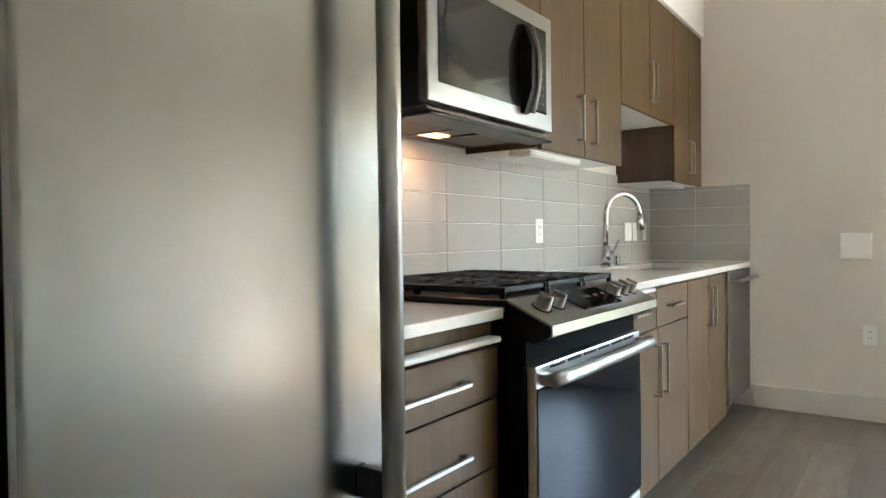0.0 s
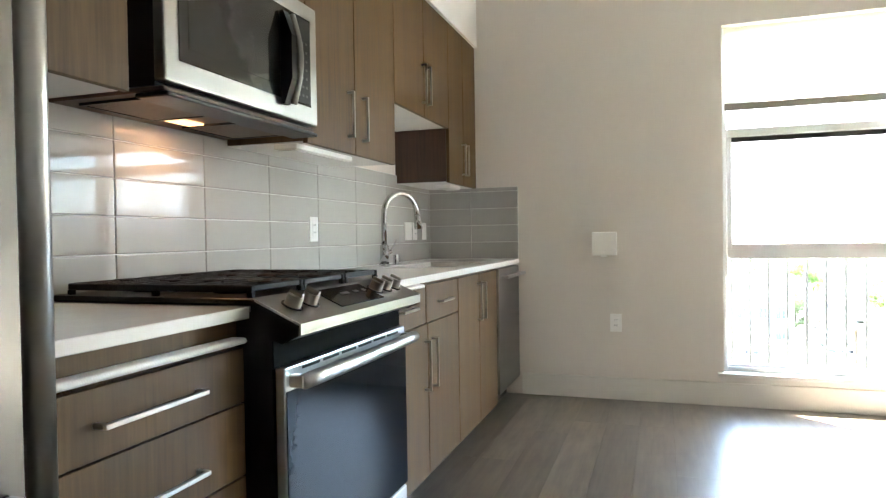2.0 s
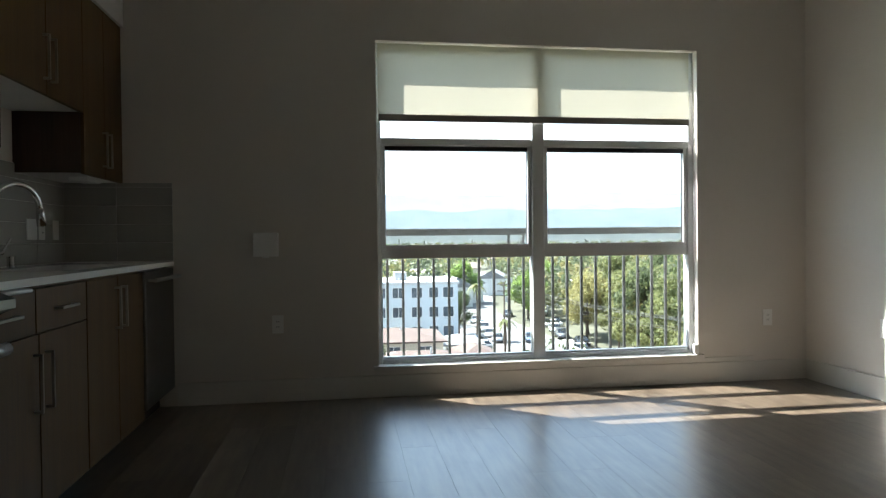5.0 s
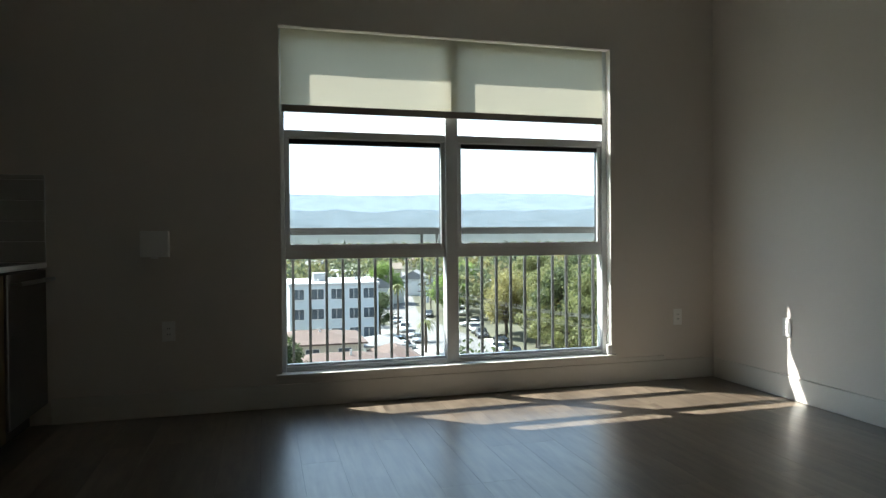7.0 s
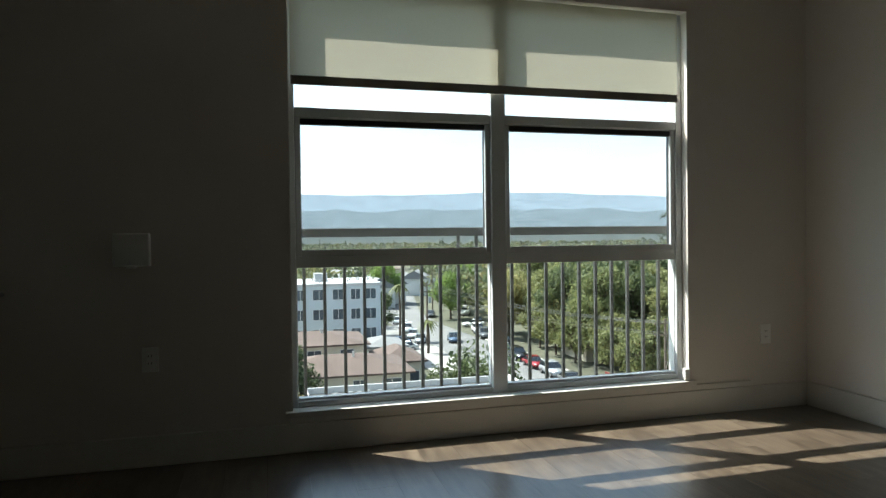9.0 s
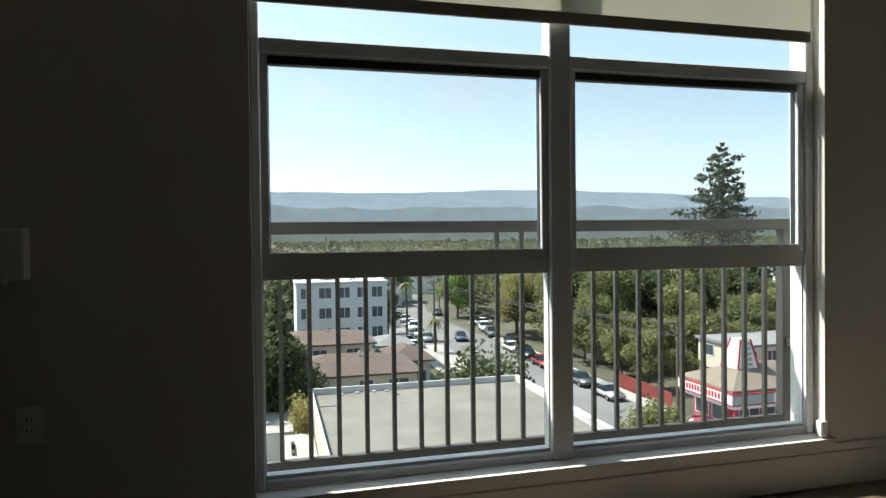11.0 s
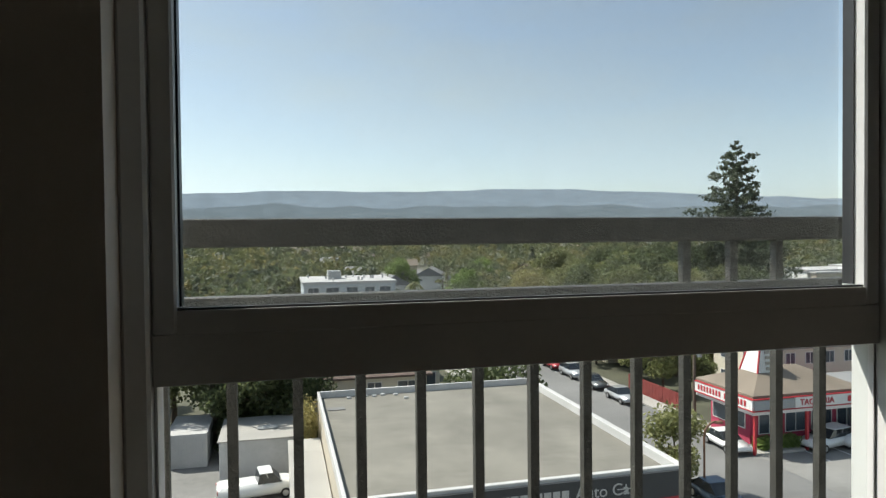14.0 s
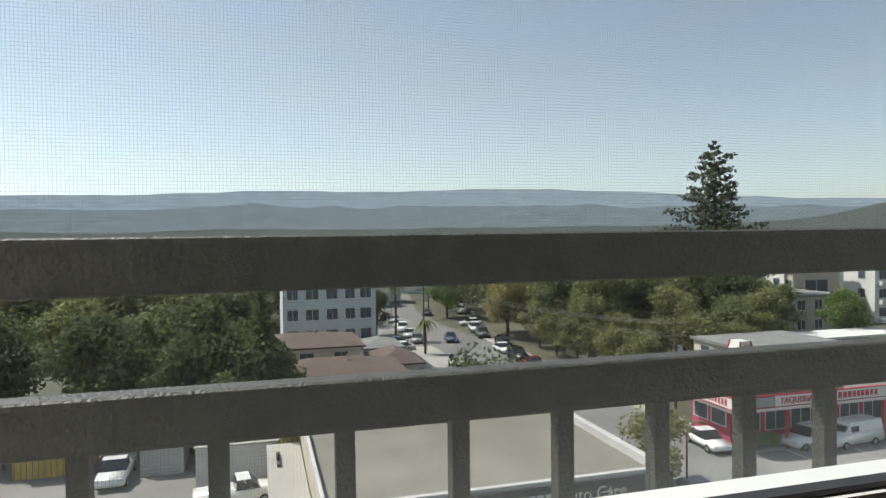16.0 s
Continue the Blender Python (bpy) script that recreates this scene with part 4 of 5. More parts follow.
def far_window_x(parent, x, y0, y1, z0, z1, face=-1):
    f = 0.07
    lo, hi = sorted((x + face * 0.06, x + face * 0.001))
    bm = bmesh.new()
    box(bm, lo, hi, y0, y0 + f, z0, z1)
    box(bm, lo, hi, y1 - f, y1, z0, z1)
    box(bm, lo, hi, y0 + f, y1 - f, z0, z0 + f)
    box(bm, lo, hi, y0 + f, y1 - f, z1 - f, z1)
    w = part("window", bm, "win_frame", parent)
    lo, hi = sorted((x + face * 0.02, x + face * 0.001))
    part("pane", bx(lo, hi, y0 + f, y1 - f, z0 + f, z1 - f), "win_dark", w, "dark glass pane")


def hip_roof(x0, x1, y0, y1, z, rise, over=0.5, gable=False, thick=0.18):
    x0, x1, y0, y1 = x0 - over, x1 + over, y0 - over, y1 + over
    bm = bmesh.new()
    w, d = x1 - x0, y1 - y0
    if w >= d:
        ins = 0 if gable else d / 2
        r = [(x0 + ins, (y0 + y1) / 2), (x1 - ins, (y0 + y1) / 2)]
    else:
        ins = 0 if gable else w / 2
        r = [((x0 + x1) / 2, y0 + ins), ((x0 + x1) / 2, y1 - ins)]
    base = [bm.verts.new((x, y, z)) for x, y in ((x0, y0), (x1, y0), (x1, y1), (x0, y1))]
    eave = [bm.verts.new((v.co.x, v.co.y, z + thick)) for v in base]
    top = [bm.verts.new((x, y, z + thick + rise)) for x, y in r]
    bm.faces.new(base[::-1])
    for k in range(4):
        bm.faces.new((base[k], base[(k + 1) % 4], eave[(k + 1) % 4], eave[k]))
    if w >= d:
        bm.faces.new((eave[0], eave[1], top[1], top[0]))
        bm.faces.new((eave[1], eave[2], top[1]))
        bm.faces.new((eave[2], eave[3], top[0], top[1]))
        bm.faces.new((eave[3], eave[0], top[0]))
    else:
        bm.faces.new((eave[0], eave[1], top[0]))
        bm.faces.new((eave[1], eave[2], top[1], top[0]))
        bm.faces.new((eave[2], eave[3], top[1]))
        bm.faces.new((eave[3], eave[0], top[0], top[1]))
    bmesh.ops.recalc_face_normals(bm, faces=bm.faces[:])
    return bm


def house(label, x0, x1, y0, y1, h, rise, wall, roof, wins=(), gable=False, chimney=True):
    t = thing("house", ((x0 + x1) / 2, (y0 + y1) / 2, G), label, "house")
    part("wall", bx(x0, x1, y0, y1, G, G + h), wall, t)
    r = part("roof", hip_roof(x0, x1, y0, y1, G + h, rise, gable=gable), roof, t)
    if chimney:
        cx, cy = x0 + (x1 - x0) * 0.6, (y0 + y1) / 2 - 0.8
        part("vent_pipe", tb([(cx, cy, G + h + rise * 0.3), (cx, cy, G + h + rise + 0.5)], 0.12, 8), "parapet", r)
    for a, b, c, d in wins:
        far_window(t, a, b, y0, G + c, G + d)
    return t


house("single-storey house with brown shingle hip roof and cream walls", 2.5, 15.2, 59.0, 67.5, 4.6, 1.3, "cream", "shingle", [(9.6, 11.0, 2.9, 4.2), (12.4, 14.4, 3.0, 4.2), (4.2, 5.6, 2.9, 4.2)])
house("two-storey house with brown shingle hip roof", 1.0, 12.5, 70.0, 79.0, 5.8, 1.0, "cream", "shingle", [(3.0, 4.4, 4.0, 5.4), (6.0, 7.6, 4.0, 5.4), (9.6, 11.2, 4.0, 5.4)])
house("garage wing with brown shingle roof and dark opening", 14.2, 18.6, 68.0, 75.0, 3.9, 1.2, "cream", "shingle", [(15.9, 18.2, 0.3, 2.9)], chimney=False)
house("low house with pale grey roof", 14.0, 18.6, 78.0, 84.0, 4.0, 0.8, "white", "shingle_grey", [(15, 16.5, 1.6, 3.0)], chimney=False)

# apartment block
ap = thing("apartment_building", (11, 94, G), "four-storey pale blue stucco apartment building with flat roof", "apartment building")
part("wall", bx(5.0, 17.3, 88, 101, G, G + 11.2), "bluewhite", ap)
part("parapet", bx(4.8, 17.5, 87.8, 101.2, G + 11.2, G + 11.55), "parapet", ap)
part("stair_head", bx(8.6, 10.4, 93, 96, G + 11.55, G + 12.7), "grey_wall", ap)
rg = random.Random(3)
for k in range(14):
    x, y = rg.uniform(5.8, 16.5), rg.uniform(89.5, 99)
    part("roof_vent", tb([(x, y, G + 11.55), (x, y, G + 12.0)], 0.14, 8), "parapet", ap)
for fl in range(4):
    z = G + 1.0 + fl * 2.75
    for a, b in ((5.5, 7.0), (7.9, 9.7), (10.6, 12.2), (13.1, 14.5), (15.1, 16.7)):
        far_window(ap, a, b, 88, z, z + 1.55, mull=2 if b - a > 2 else 1)
    for a in (90.5, 95):
        far_window_x(ap, 17.3, a, a + 2, z, z + 1.5, 1)

# auto shop with flat roof
def sign_text(parent, text, size, at, turn, mat, depth=0.03, label="raised red sign lettering"):
    cu = bpy.data.curves.new("sign_text", "FONT")
    cu.body, cu.size, cu.extrude, cu.align_x = text, size, depth, "LEFT"
    tmp = bpy.data.objects.new("tmp", cu)
    scene.collection.objects.link(tmp)
    me = bpy.data.meshes.new_from_object(tmp.evaluated_get(bpy.context.evaluated_depsgraph_get()))
    bpy.data.objects.remove(tmp)
    me.materials.clear()
    me.materials.append(M[mat])
    me.transform(turn)
    me.transform(Matrix.Translation(Vector(at) - root_of(parent)))
    o = new("sign_text", me)
    o.parent = parent
    return tagged(o, label)


sh = thing("auto_shop", (13.5, 40, G), "single-storey auto repair shop with flat tan roof and white parapet", "shop")
X0, X1, Y0, Y1, ZR = 4.7, 22.45, 29.2, 51.1, -11.0
part("wall", bx(X0 + 0.05, X1 - 0.05, Y0 + 0.05, Y1 - 0.05, G, ZR - 0.62), "beige", sh)
part("roof", bx(X0 + 0.19, X1 - 0.3, Y0 + 0.3, Y1 - 0.19, ZR - 0.61, ZR - 0.5), "roof_gravel", sh, "tan rolled roofing with stains")
part("parapet", bx(X0, X0 + 0.2, Y0, Y1, ZR - 0.62, ZR, 0.03), "parapet", sh)
part("parapet", bx(X1 - 0.42, X1, Y0, Y1, ZR - 0.62, ZR, 0.03), "parapet", sh)
part("parapet", bx(X0 + 0.2, X1 - 0.42, Y0, Y0 + 0.32, ZR - 0.62, ZR, 0.03), "parapet", sh)
part("parapet", bx(X0 + 0.2, X1 - 0.42, Y1 - 0.2, Y1, ZR - 0.62, ZR, 0.03), "parapet", sh)
sg = part("fascia", bx(X0 + 0.5, X1 + 0.1, Y0 - 0.18, Y0 - 0.005, ZR - 2.1, ZR - 0.18, 0.02), "fascia", sh, "charcoal sign fascia")
part("fascia_side", bx(X1 + 0.004, X1 + 0.1, Y0, Y0 + 2.2, ZR - 2.1, ZR - 0.18, 0.02), "fascia", sh)
part("red_stripe", bx(16.6, X1 + 0.11, Y0 - 0.22, Y0 - 0.185, ZR - 1.72, ZR - 1.5), "red", sh, "red stripe")
xx = 10.0
for w in (0.5, 0.35, 0.35, 0.3, 0.15, 0.3, 0.15, 0.38, 0.38, 0, 0.38, 0.38, 0.38, 0.38):
    if w == 0:
        xx += 0.3
        continue
    part("sign_shape", bx(xx, xx + w, Y0 - 0.215, Y0 - 0.185, ZR - 1.1, ZR - (0.45 if w > 0.4 else 0.58), 0.01), "parapet", sg, "raised off-white sign shape")
    xx += w + 0.09
sign_text(sg, "Auto Care", 0.86, (xx + 0.25, Y0 - 0.2, ZR - 1.1), pose(0, 0, 0, 90, 0, 0), "parapet", 0.015, "raised off-white sign lettering")
part("sign_shape", bx(18.4, 19.5, Y0 - 0.215, Y0 - 0.185, ZR - 0.85, ZR - 0.8), "parapet", sg)
part("sign_shape", bx(18.85, 18.92, Y0 - 0.22, Y0 - 0.186, ZR - 1.05, ZR - 0.6), "parapet", sg)
# a cast shadow on the roofing, laid on as a thin dark slab
part("roof_hatch", bx(5.2, 6.5, 46.9, 47.7, ZR - 0.5, ZR - 0.44, 0.02), "asphalt", sh, "thin dark slab standing in for a shadow on the roof")
for x, y in ((8.2, 50.3), (8.9, 50.2), (9.6, 50.4), (10.6, 50.2), (11.2, 48.9), (6.9, 50.1)):
    part("roof_debris", bx(x, x + 0.35, y, y + 0.2, ZR - 0.5, ZR - 0.36, 0.03), "parapet", sh)

# low annex and yard
an = thing("storage_trailer", (0.3, 51, G), "white box storage trailer with weathered roof", "storage trailer")
part("body", bx(-2.4, 3.2, 48.4, 54.5, G + 0.1, G + 2.9, 0.04), "parapet", an)
part("roof_sheet", bx(-2.5, 3.3, 48.3, 54.6, G + 2.9, G + 2.98), "concrete", an)
part("skid", bx(-2.3, 3.1, 48.5, 54.4, G, G + 0.1), "tyre", an)
part("roof_junk", bx(0.2, 1.7, 50.6, 51.4, G + 2.98, G + 3.1, 0.03), "grey_wall", an)
ct = thing("cargo_container", (-5.3, 53.6, G), "white corrugated cargo container", "container")
bm = bmesh.new()
box(bm, -6.6, -3.6, 52.2, 58, G, G + 2.6)
for k in range(15):
    box(bm, -6.5 + k * 0.19, -6.42 + k * 0.19, 52.15, 52.2, G + 0.1, G + 2.5)
part("shell", bm, "parapet", ct)
lo = thing("low_annex", (3.7, 41, G), "low white-roofed annex beside the auto shop", "annex")
part("wall", bx(2.5, 4.65, 33, 47, G, G + 2.95), "cream", lo)
part("roof", bx(2.4, 4.68, 32.9, 47.1, G + 2.95, G + 3.1, 0.02), "concrete", lo)
for y in (42.2, 42.9):
    part("roof_vent", bx(3.0, 3.25, y, y + 1.9, G + 3.1, G + 3.3, 0.04), "fascia", lo)
ys = thing("yellow_shed", (-13, 56, G), "yellow wooden shed with a sign panel", "shed")
part("wall", bx(-15.5, -10.6, 54.2, 58, G, G + 3.2), "yellow", ys)
part("roof", bx(-15.7, -10.4, 54.0, 58.2, G + 3.2, G + 3.35), "shingle_grey", ys)
part("sign", bx(-14.8, -12.6, 54.14, 54.2, G + 2.0, G + 2.8), "hem", ys)
bm = bmesh.new()
for k in range(12):
    box(bm, -15.4 + k * 0.4, -15.37 + k * 0.4, 54.16, 54.2, G + 0.05, G + 3.15)
part("board_joints", bm, "slot", ys)

# restaurant
re_ = thing("restaurant", (50, 52, G), "crimson corner restaurant with white sign band and tan shingle roof", "restaurant")
X0, X1, Y0, Y1 = 39.3, 64.0, 45.2, 50.2
part("wall", bx(X0, X1, Y0, Y1, G, G + 3.2), "pink", re_)
part("canopy", bx(X0 - 1.5, X1, Y0 - 2.2, Y1, G + 3.2, G + 3.5), "white", re_)
part("sign_band", bx(X0 - 1.65, X0 - 1.5, Y0 - 2.3, Y1, G + 3.6, G + 4.45, 0.02), "white", re_, "white sign band with red edge")
part("sign_band", bx(X0 + 2.3, X1, Y0 - 2.4, Y0 - 2.25, G + 3.6, G + 4.45, 0.02), "white", re_, "white sign band with red edge")
part("mural", bx(X0 - 1.5, X0 + 2.25, Y0 - 2.4, Y0 - 2.26, G + 3.62, G + 4.4), "grey_wall", re_, "painted mural strip in muted blues")
for z in (3.53, 4.46):
    part("band_edge", bx(X0 - 1.7, X0 - 1.45, Y0 - 2.45, Y1, G + z, G + z + 0.065), "red", re_)
    part("band_edge", bx(X0 - 1.4, X1, Y0 - 2.46, Y0 - 2.2, G + z, G + z + 0.065), "red", re_)
roof = part("roof", hip_roof(X0 - 1.2, X0 + 9.0, Y0 - 1.9, Y1 - 0.2, G + 4.55, 1.5, 0.3), "shingle_tan", re_)
part("flat_roof", bx(X0 + 9.3, X1, Y0 - 2.2, Y1, G + 3.46, G + 4.3), "shingle_grey", re_)
for k in range(9):
    x, y = 50.5 + rg.uniform(0, 12), 44.5 + rg.uniform(0, 4)
    part("roof_unit", bx(x, x + 1.1, y, y + 0.9, G + 4.3, G + 5.0, 0.04), "parapet", re_)
for a in range(6):
    far_window(re_, X0 + 0.8 + a * 2.6, X0 + 2.9 + a * 2.6, Y0, G + 0.9, G + 2.9, mull=1)
for a in range(2):
    far_window_x(re_, X0, Y0 + 0.5 + a * 2.3, Y0 + 2.4 + a * 2.3, G + 1.3, G + 2.7, -1)
for x in (X0 - 1.3, X0 + 3.6, X0 + 8.6, X0 + 13.6):
    part("post", bx(x, x + 0.2, Y0 - 2.15, Y0 - 1.95, G, G + 3.2), "red", re_)
# roof pylon
bm = bmesh.new()
bs = [bm.verts.new(p) for p in ((40.3, 45.6, G + 5.2), (42.7, 45.6, G + 5.2), (42.7, 48.0, G + 5.2), (40.3, 48.0, G + 5.2))]
tp = [bm.verts.new(p) for p in ((41.1, 46.2, G + 8.3), (42.1, 46.2, G + 8.3), (42.1, 47.4, G + 8.3), (41.1, 47.4, G + 8.3))]
bm.faces.new(tp)
bm.faces.new(bs[::-1])
for k in range(4):
    bm.faces.new((bs[k], bs[(k + 1) % 4], tp[(k + 1) % 4], tp[k]))
py = part("pylon", bm, "white", re_, "tapering white sign tower")
part("edge", tb([(40.3, 45.58, G + 5.2), (41.1, 46.18, G + 8.3)], 0.09, 6), "red", py)
part("edge", tb([(42.7, 45.58, G + 5.2), (42.1, 46.18, G + 8.3)], 0.09, 6), "red", py)
part("edge", tb([(40.3, 48.0, G + 5.2), (41.1, 47.4, G + 8.3)], 0.09, 6), "red", py)
for k in range(6):
    part("sign_shape", bx(41.3, 41.9, 45.62 + 0.065 * k - 0.04, 45.66 + 0.067 * k, G + 5.6 + k * 0.45, G + 5.85 + k * 0.45), "hem", py)


sign_text(re_, "TAQUERIA", 0.68, (42.0, Y0 - 2.43, G + 3.8), pose(0, 0, 0, 90, 0, 0), "red")
xx = 46.6
for w in (0.55, 0.5, 0, 0.6, 0.6, 0.6, 0.5, 0.5, 0.5, 0.6, 0.55, 0.5):
    if w:
        part("sign_shape", bx(xx, xx + w * 0.62, Y0 - 2.45, Y0 - 2.405, G + 3.8, G + 4.27, 0.02), "red", re_)
    xx += (w * 0.62 + 0.13) if w else 0.3
yy = Y1 - 0.3
for w in (0.3,) * 8 + (0,) + (0.3,) * 7:
    yy -= (w + 0.1) if w else 0.3
    if w:
        part("sign_shape", bx(X0 - 1.69, X0 - 1.655, yy, yy + w * 0.8, G + 3.8, G + 4.27, 0.02), "red", re_)

# buildings behind
def block(label, x0, x1, y0, y1, h, wall, floors, nw, name="building", roof="parapet", balcony=False):
    t = thing(name, ((x0 + x1) / 2, (y0 + y1) / 2, G), label, "building")
    part("wall", bx(x0, x1, y0, y1, G, G + h), wall, t)
    part("roof_edge", bx(x0 - 0.3, x1 + 0.3, y0 - 0.3, y1 + 0.3, G + h, G + h + 0.3), roof, t)
    st = h / floors
    for f in range(floors):
        for k in range(nw):
            w = (x1 - x0) / nw
            a = x0 + w * (k + 0.25)
            far_window(t, a, a + w * 0.5, y0, G + f * st + st * 0.35, G + f * st + st * 0.85)
        if balcony:
            part("balcony", bx(x0 + 0.5, x1 - 0.5, y0 - 1.1, y0 - 0.002, G + f * st + st * 0.05, G + f * st + st * 0.28), "white", t)
        for k in range(2):
            a = y0 + (y1 - y0) * (k + 0.25) / 2
            far_window_x(t, x0, a, a + 1.6, G + f * st + st * 0.35, G + f * st + st * 0.85, -1)
    return t


block("cream two-storey building with flat grey roof", 50.5, 63, 57.5, 65, 5.2, "cream", 2, 5, roof="shingle_grey")
house("low brown-roofed house among trees", 45, 52, 80, 87, 3.2, 1.8, "beige", "shingle", [(46, 47.5, 1.2, 2.5)])
block("beige apartment building with shallow roof", 83, 97, 88, 99, 6.6, "beige", 2, 4, roof="shingle_grey")
block("large windowless white building with flat roof", 97.0, 111.0, 101.0, 110.0, 10.2, "white", 1, 1)
block("plain beige end wing against the white building", 97.3, 108.0, 99.2, 100.6, 9.9, "beige", 1, 1)
block("white apartment building with balconies", 113, 135, 96, 112, 10.5, "white", 3, 6, balcony=True)
block("pale grey apartment building with bands of windows", -46, -24, 68, 80, 8.5, "grey_wall", 3, 7, balcony=True)
block("long low white roofed store", 92, 130, 160, 190, 5.5, "white", 1, 6)
block("long low white roofed store", 60, 84, 170, 190, 4.5, "white", 1, 5)
cv = thing("carport", (82, 76, G), "long white flat-roofed carport", "carport")
part("roof", bx(74, 92, 72, 78, G + 2.6, G + 2.85), "white", cv)
for x in (74.5, 80, 85.5, 91.3):
    part("post", bx(x, x + 0.15, 72.2, 72.35, G, G + 2.6), "white", cv)

# fences, hedge
fe = thing("fence", (41, 62, G), "dark red board fence along the pavement", "fence")
for k in range(18):
    part("board", bx(40.2, 40.28, 55.0 + k * 0.62, 55.58 + k * 0.62, G, G + 1.7), "red_dark", fe)
rw = thing("retaining_wall", (24, 54, G), "pale low wall behind the auto shop", "wall")
part("body", bx(4.8, 27.5, 52.2, 52.5, G, G + 1.6), "cream", rw)

# ---- vehicles ----


def wheel(parent, x, y, r):
    side = 0.11 if x > 0 else -0.11
    w = part("wheel", tb([(x - side, y, r), (x + side, y, r)], r, 16), "tyre", parent)
    part("rim", tb([(x + side, y, r), (x + side * 1.06, y, r)], r * 0.62, 12), "rim", w)


def car(label, paint, x, y, turn, shape="sedan"):
    t = thing("car" if shape in ("sedan", "suv") else shape, (0, 0, 0), label, "car" if shape in ("sedan", "suv") else shape, "parked vehicles")
    ROOT[t.name] = Vector((0, 0, 0))
    L, W, H = {"sedan": (4.5, 0.9, 1.42), "suv": (4.6, 0.94, 1.68), "van": (5.4, 1.0, 2.05), "pickup": (5.4, 0.97, 1.75)}[shape]
    l = L / 2
    belt = H * 0.62
    low = [(-l, 0.32), (-l, belt * 0.86), (-l + 0.12, belt), (l * 0.45, belt), (l - 0.25, belt * 0.86), (l, belt * 0.66), (l, 0.32)]
    cab = {"sedan": [(-l * 0.78, belt), (-l * 0.45, H - 0.03), (l * 0.05, H - 0.03), (l * 0.42, belt)],
           "suv": [(-l * 0.95, belt), (-l * 0.82, H - 0.03), (l * 0.08, H - 0.03), (l * 0.42, belt)],
           "van": [(-l * 0.98, belt), (-l * 0.95, H - 0.03), (l * 0.35, H - 0.03), (l * 0.62, belt)],
           "pickup": [(-l * 0.05, belt), (0.02, H - 0.03), (l * 0.32, H - 0.03), (l * 0.55, belt)]}[shape]
    bm = prism(bmesh.new(), low, "x", -W, W)
    bmesh.ops.bevel(bm, geom=bm.edges[:], offset=0.07, segments=2, affect="EDGES")
    part("body", bm, paint, t, smooth=True)
    gm = bmesh.new()
    lo = [gm.verts.new((s * (W - 0.06), u, v)) for s in (-1, 1) for u, v in (cab[0], cab[3])]
    hi = [gm.verts.new((s * (W - 0.2), u, v)) for s in (-1, 1) for u, v in (cab[1], cab[2])]
    for f in ((lo[0], lo[1], hi[1], hi[0]), (lo[3], lo[2], hi[2], hi[3]), (lo[2], lo[0], hi[0], hi[2]), (lo[1], lo[3], hi[3], hi[1]), (hi[0], hi[1], hi[3], hi[2])):
        gm.faces.new(f)
    bmesh.ops.recalc_face_normals(gm, faces=gm.faces[:])
    part("windows", gm, paint if shape == "van" else "car_glass", t)
    part("roof", bx(-(W - 0.17), W - 0.17, cab[1][0] - 0.02, cab[2][0] + 0.03, H - 0.05, H, 0.025, 2), paint, t)
    if shape == "van":
        part("windscreen", bx(-W + 0.2, W - 0.2, cab[2][0] + 0.1, cab[3][0] - 0.06, belt + 0.06, H - 0.25), "car_glass", t)
        for s in (-1, 1):
            part("side_window", bx(s * (W - 0.08) - 0.03, s * (W - 0.08) + 0.03, cab[2][0] - 0.75, cab[2][0] + 0.05, belt + 0.05, H - 0.3), "car_glass", t)
    for s in (-1, 1):
        for u in (-l * 0.6, l * 0.62):
            wheel(t, s * (W - 0.07), u, 0.33)
        part("headlight", bx(s * (W - 0.22) - 0.14, s * (W - 0.22) + 0.14, l - 0.08, l + 0.01, belt * 0.66, belt * 0.82, 0.02), "lamp_clear", t)
        part("tail_light", bx(s * (W - 0.16) - 0.1, s * (W - 0.16) + 0.1, -l - 0.01, -l + 0.06, belt * 0.68, belt * 0.9, 0.02), "lamp_red", t)
        part("pillar", tb([(s * (W - 0.12), (cab[0][0] + cab[3][0]) / 2, belt), (s * (W - 0.21), (cab[1][0] + cab[2][0]) / 2, H - 0.04)], 0.04, 6), paint, t)
    t.location = (x, y, G + 0.03)
    t.rotation_euler = (0, 0, radians(turn))
    return t


car("silver sedan parked at the kerb", "car_silver", 36.7, 61.4, 180)
car("dark grey sedan parked at the kerb", "car_grey", 36.8, 68.0, 180)
car("grey suv parked at the kerb", "car_silver", 36.9, 73.6, 180, "suv")
car("dark red sedan parked at the kerb", "car_red", 36.8, 79.4, 180)
car("black suv parked at the kerb", "car_black", 36.9, 85.5, 180, "suv")
car("white sedan parked at the kerb", "car_white", 37.0, 91.5, 180)
car("white car at the restaurant corner", "car_white", 37.2, 45.4, 175)
car("white hatchback parked before the restaurant", "car_white", 45.0, 43.2, 100, "suv")
car("white cargo van parked before the restaurant", "car_white", 48.6, 42.4, 95, "van")
car("red car parked before the restaurant", "car_red", 58.0, 43.4, 5)
car("white pickup truck parked in the yard", "car_white", 0.4, 45.2, -82, "pickup")
car("white box truck cab parked in the yard", "car_white", -8.2, 52.4, 180, "pickup")
car("dark blue car at the near kerb", "car_blue", 29.4, 36.0, 180)
car("white sedan parked further up the street", "car_white", 27.0, 111.0, 165)
car("white suv parked further up the street", "car_white", 27.4, 118.0, 165, "suv")
car("blue sedan parked further up the street", "car_blue", 32.5, 104.0, 170)
car("white car crossing far up the street", "car_white", 41.5, 121.0, 80)
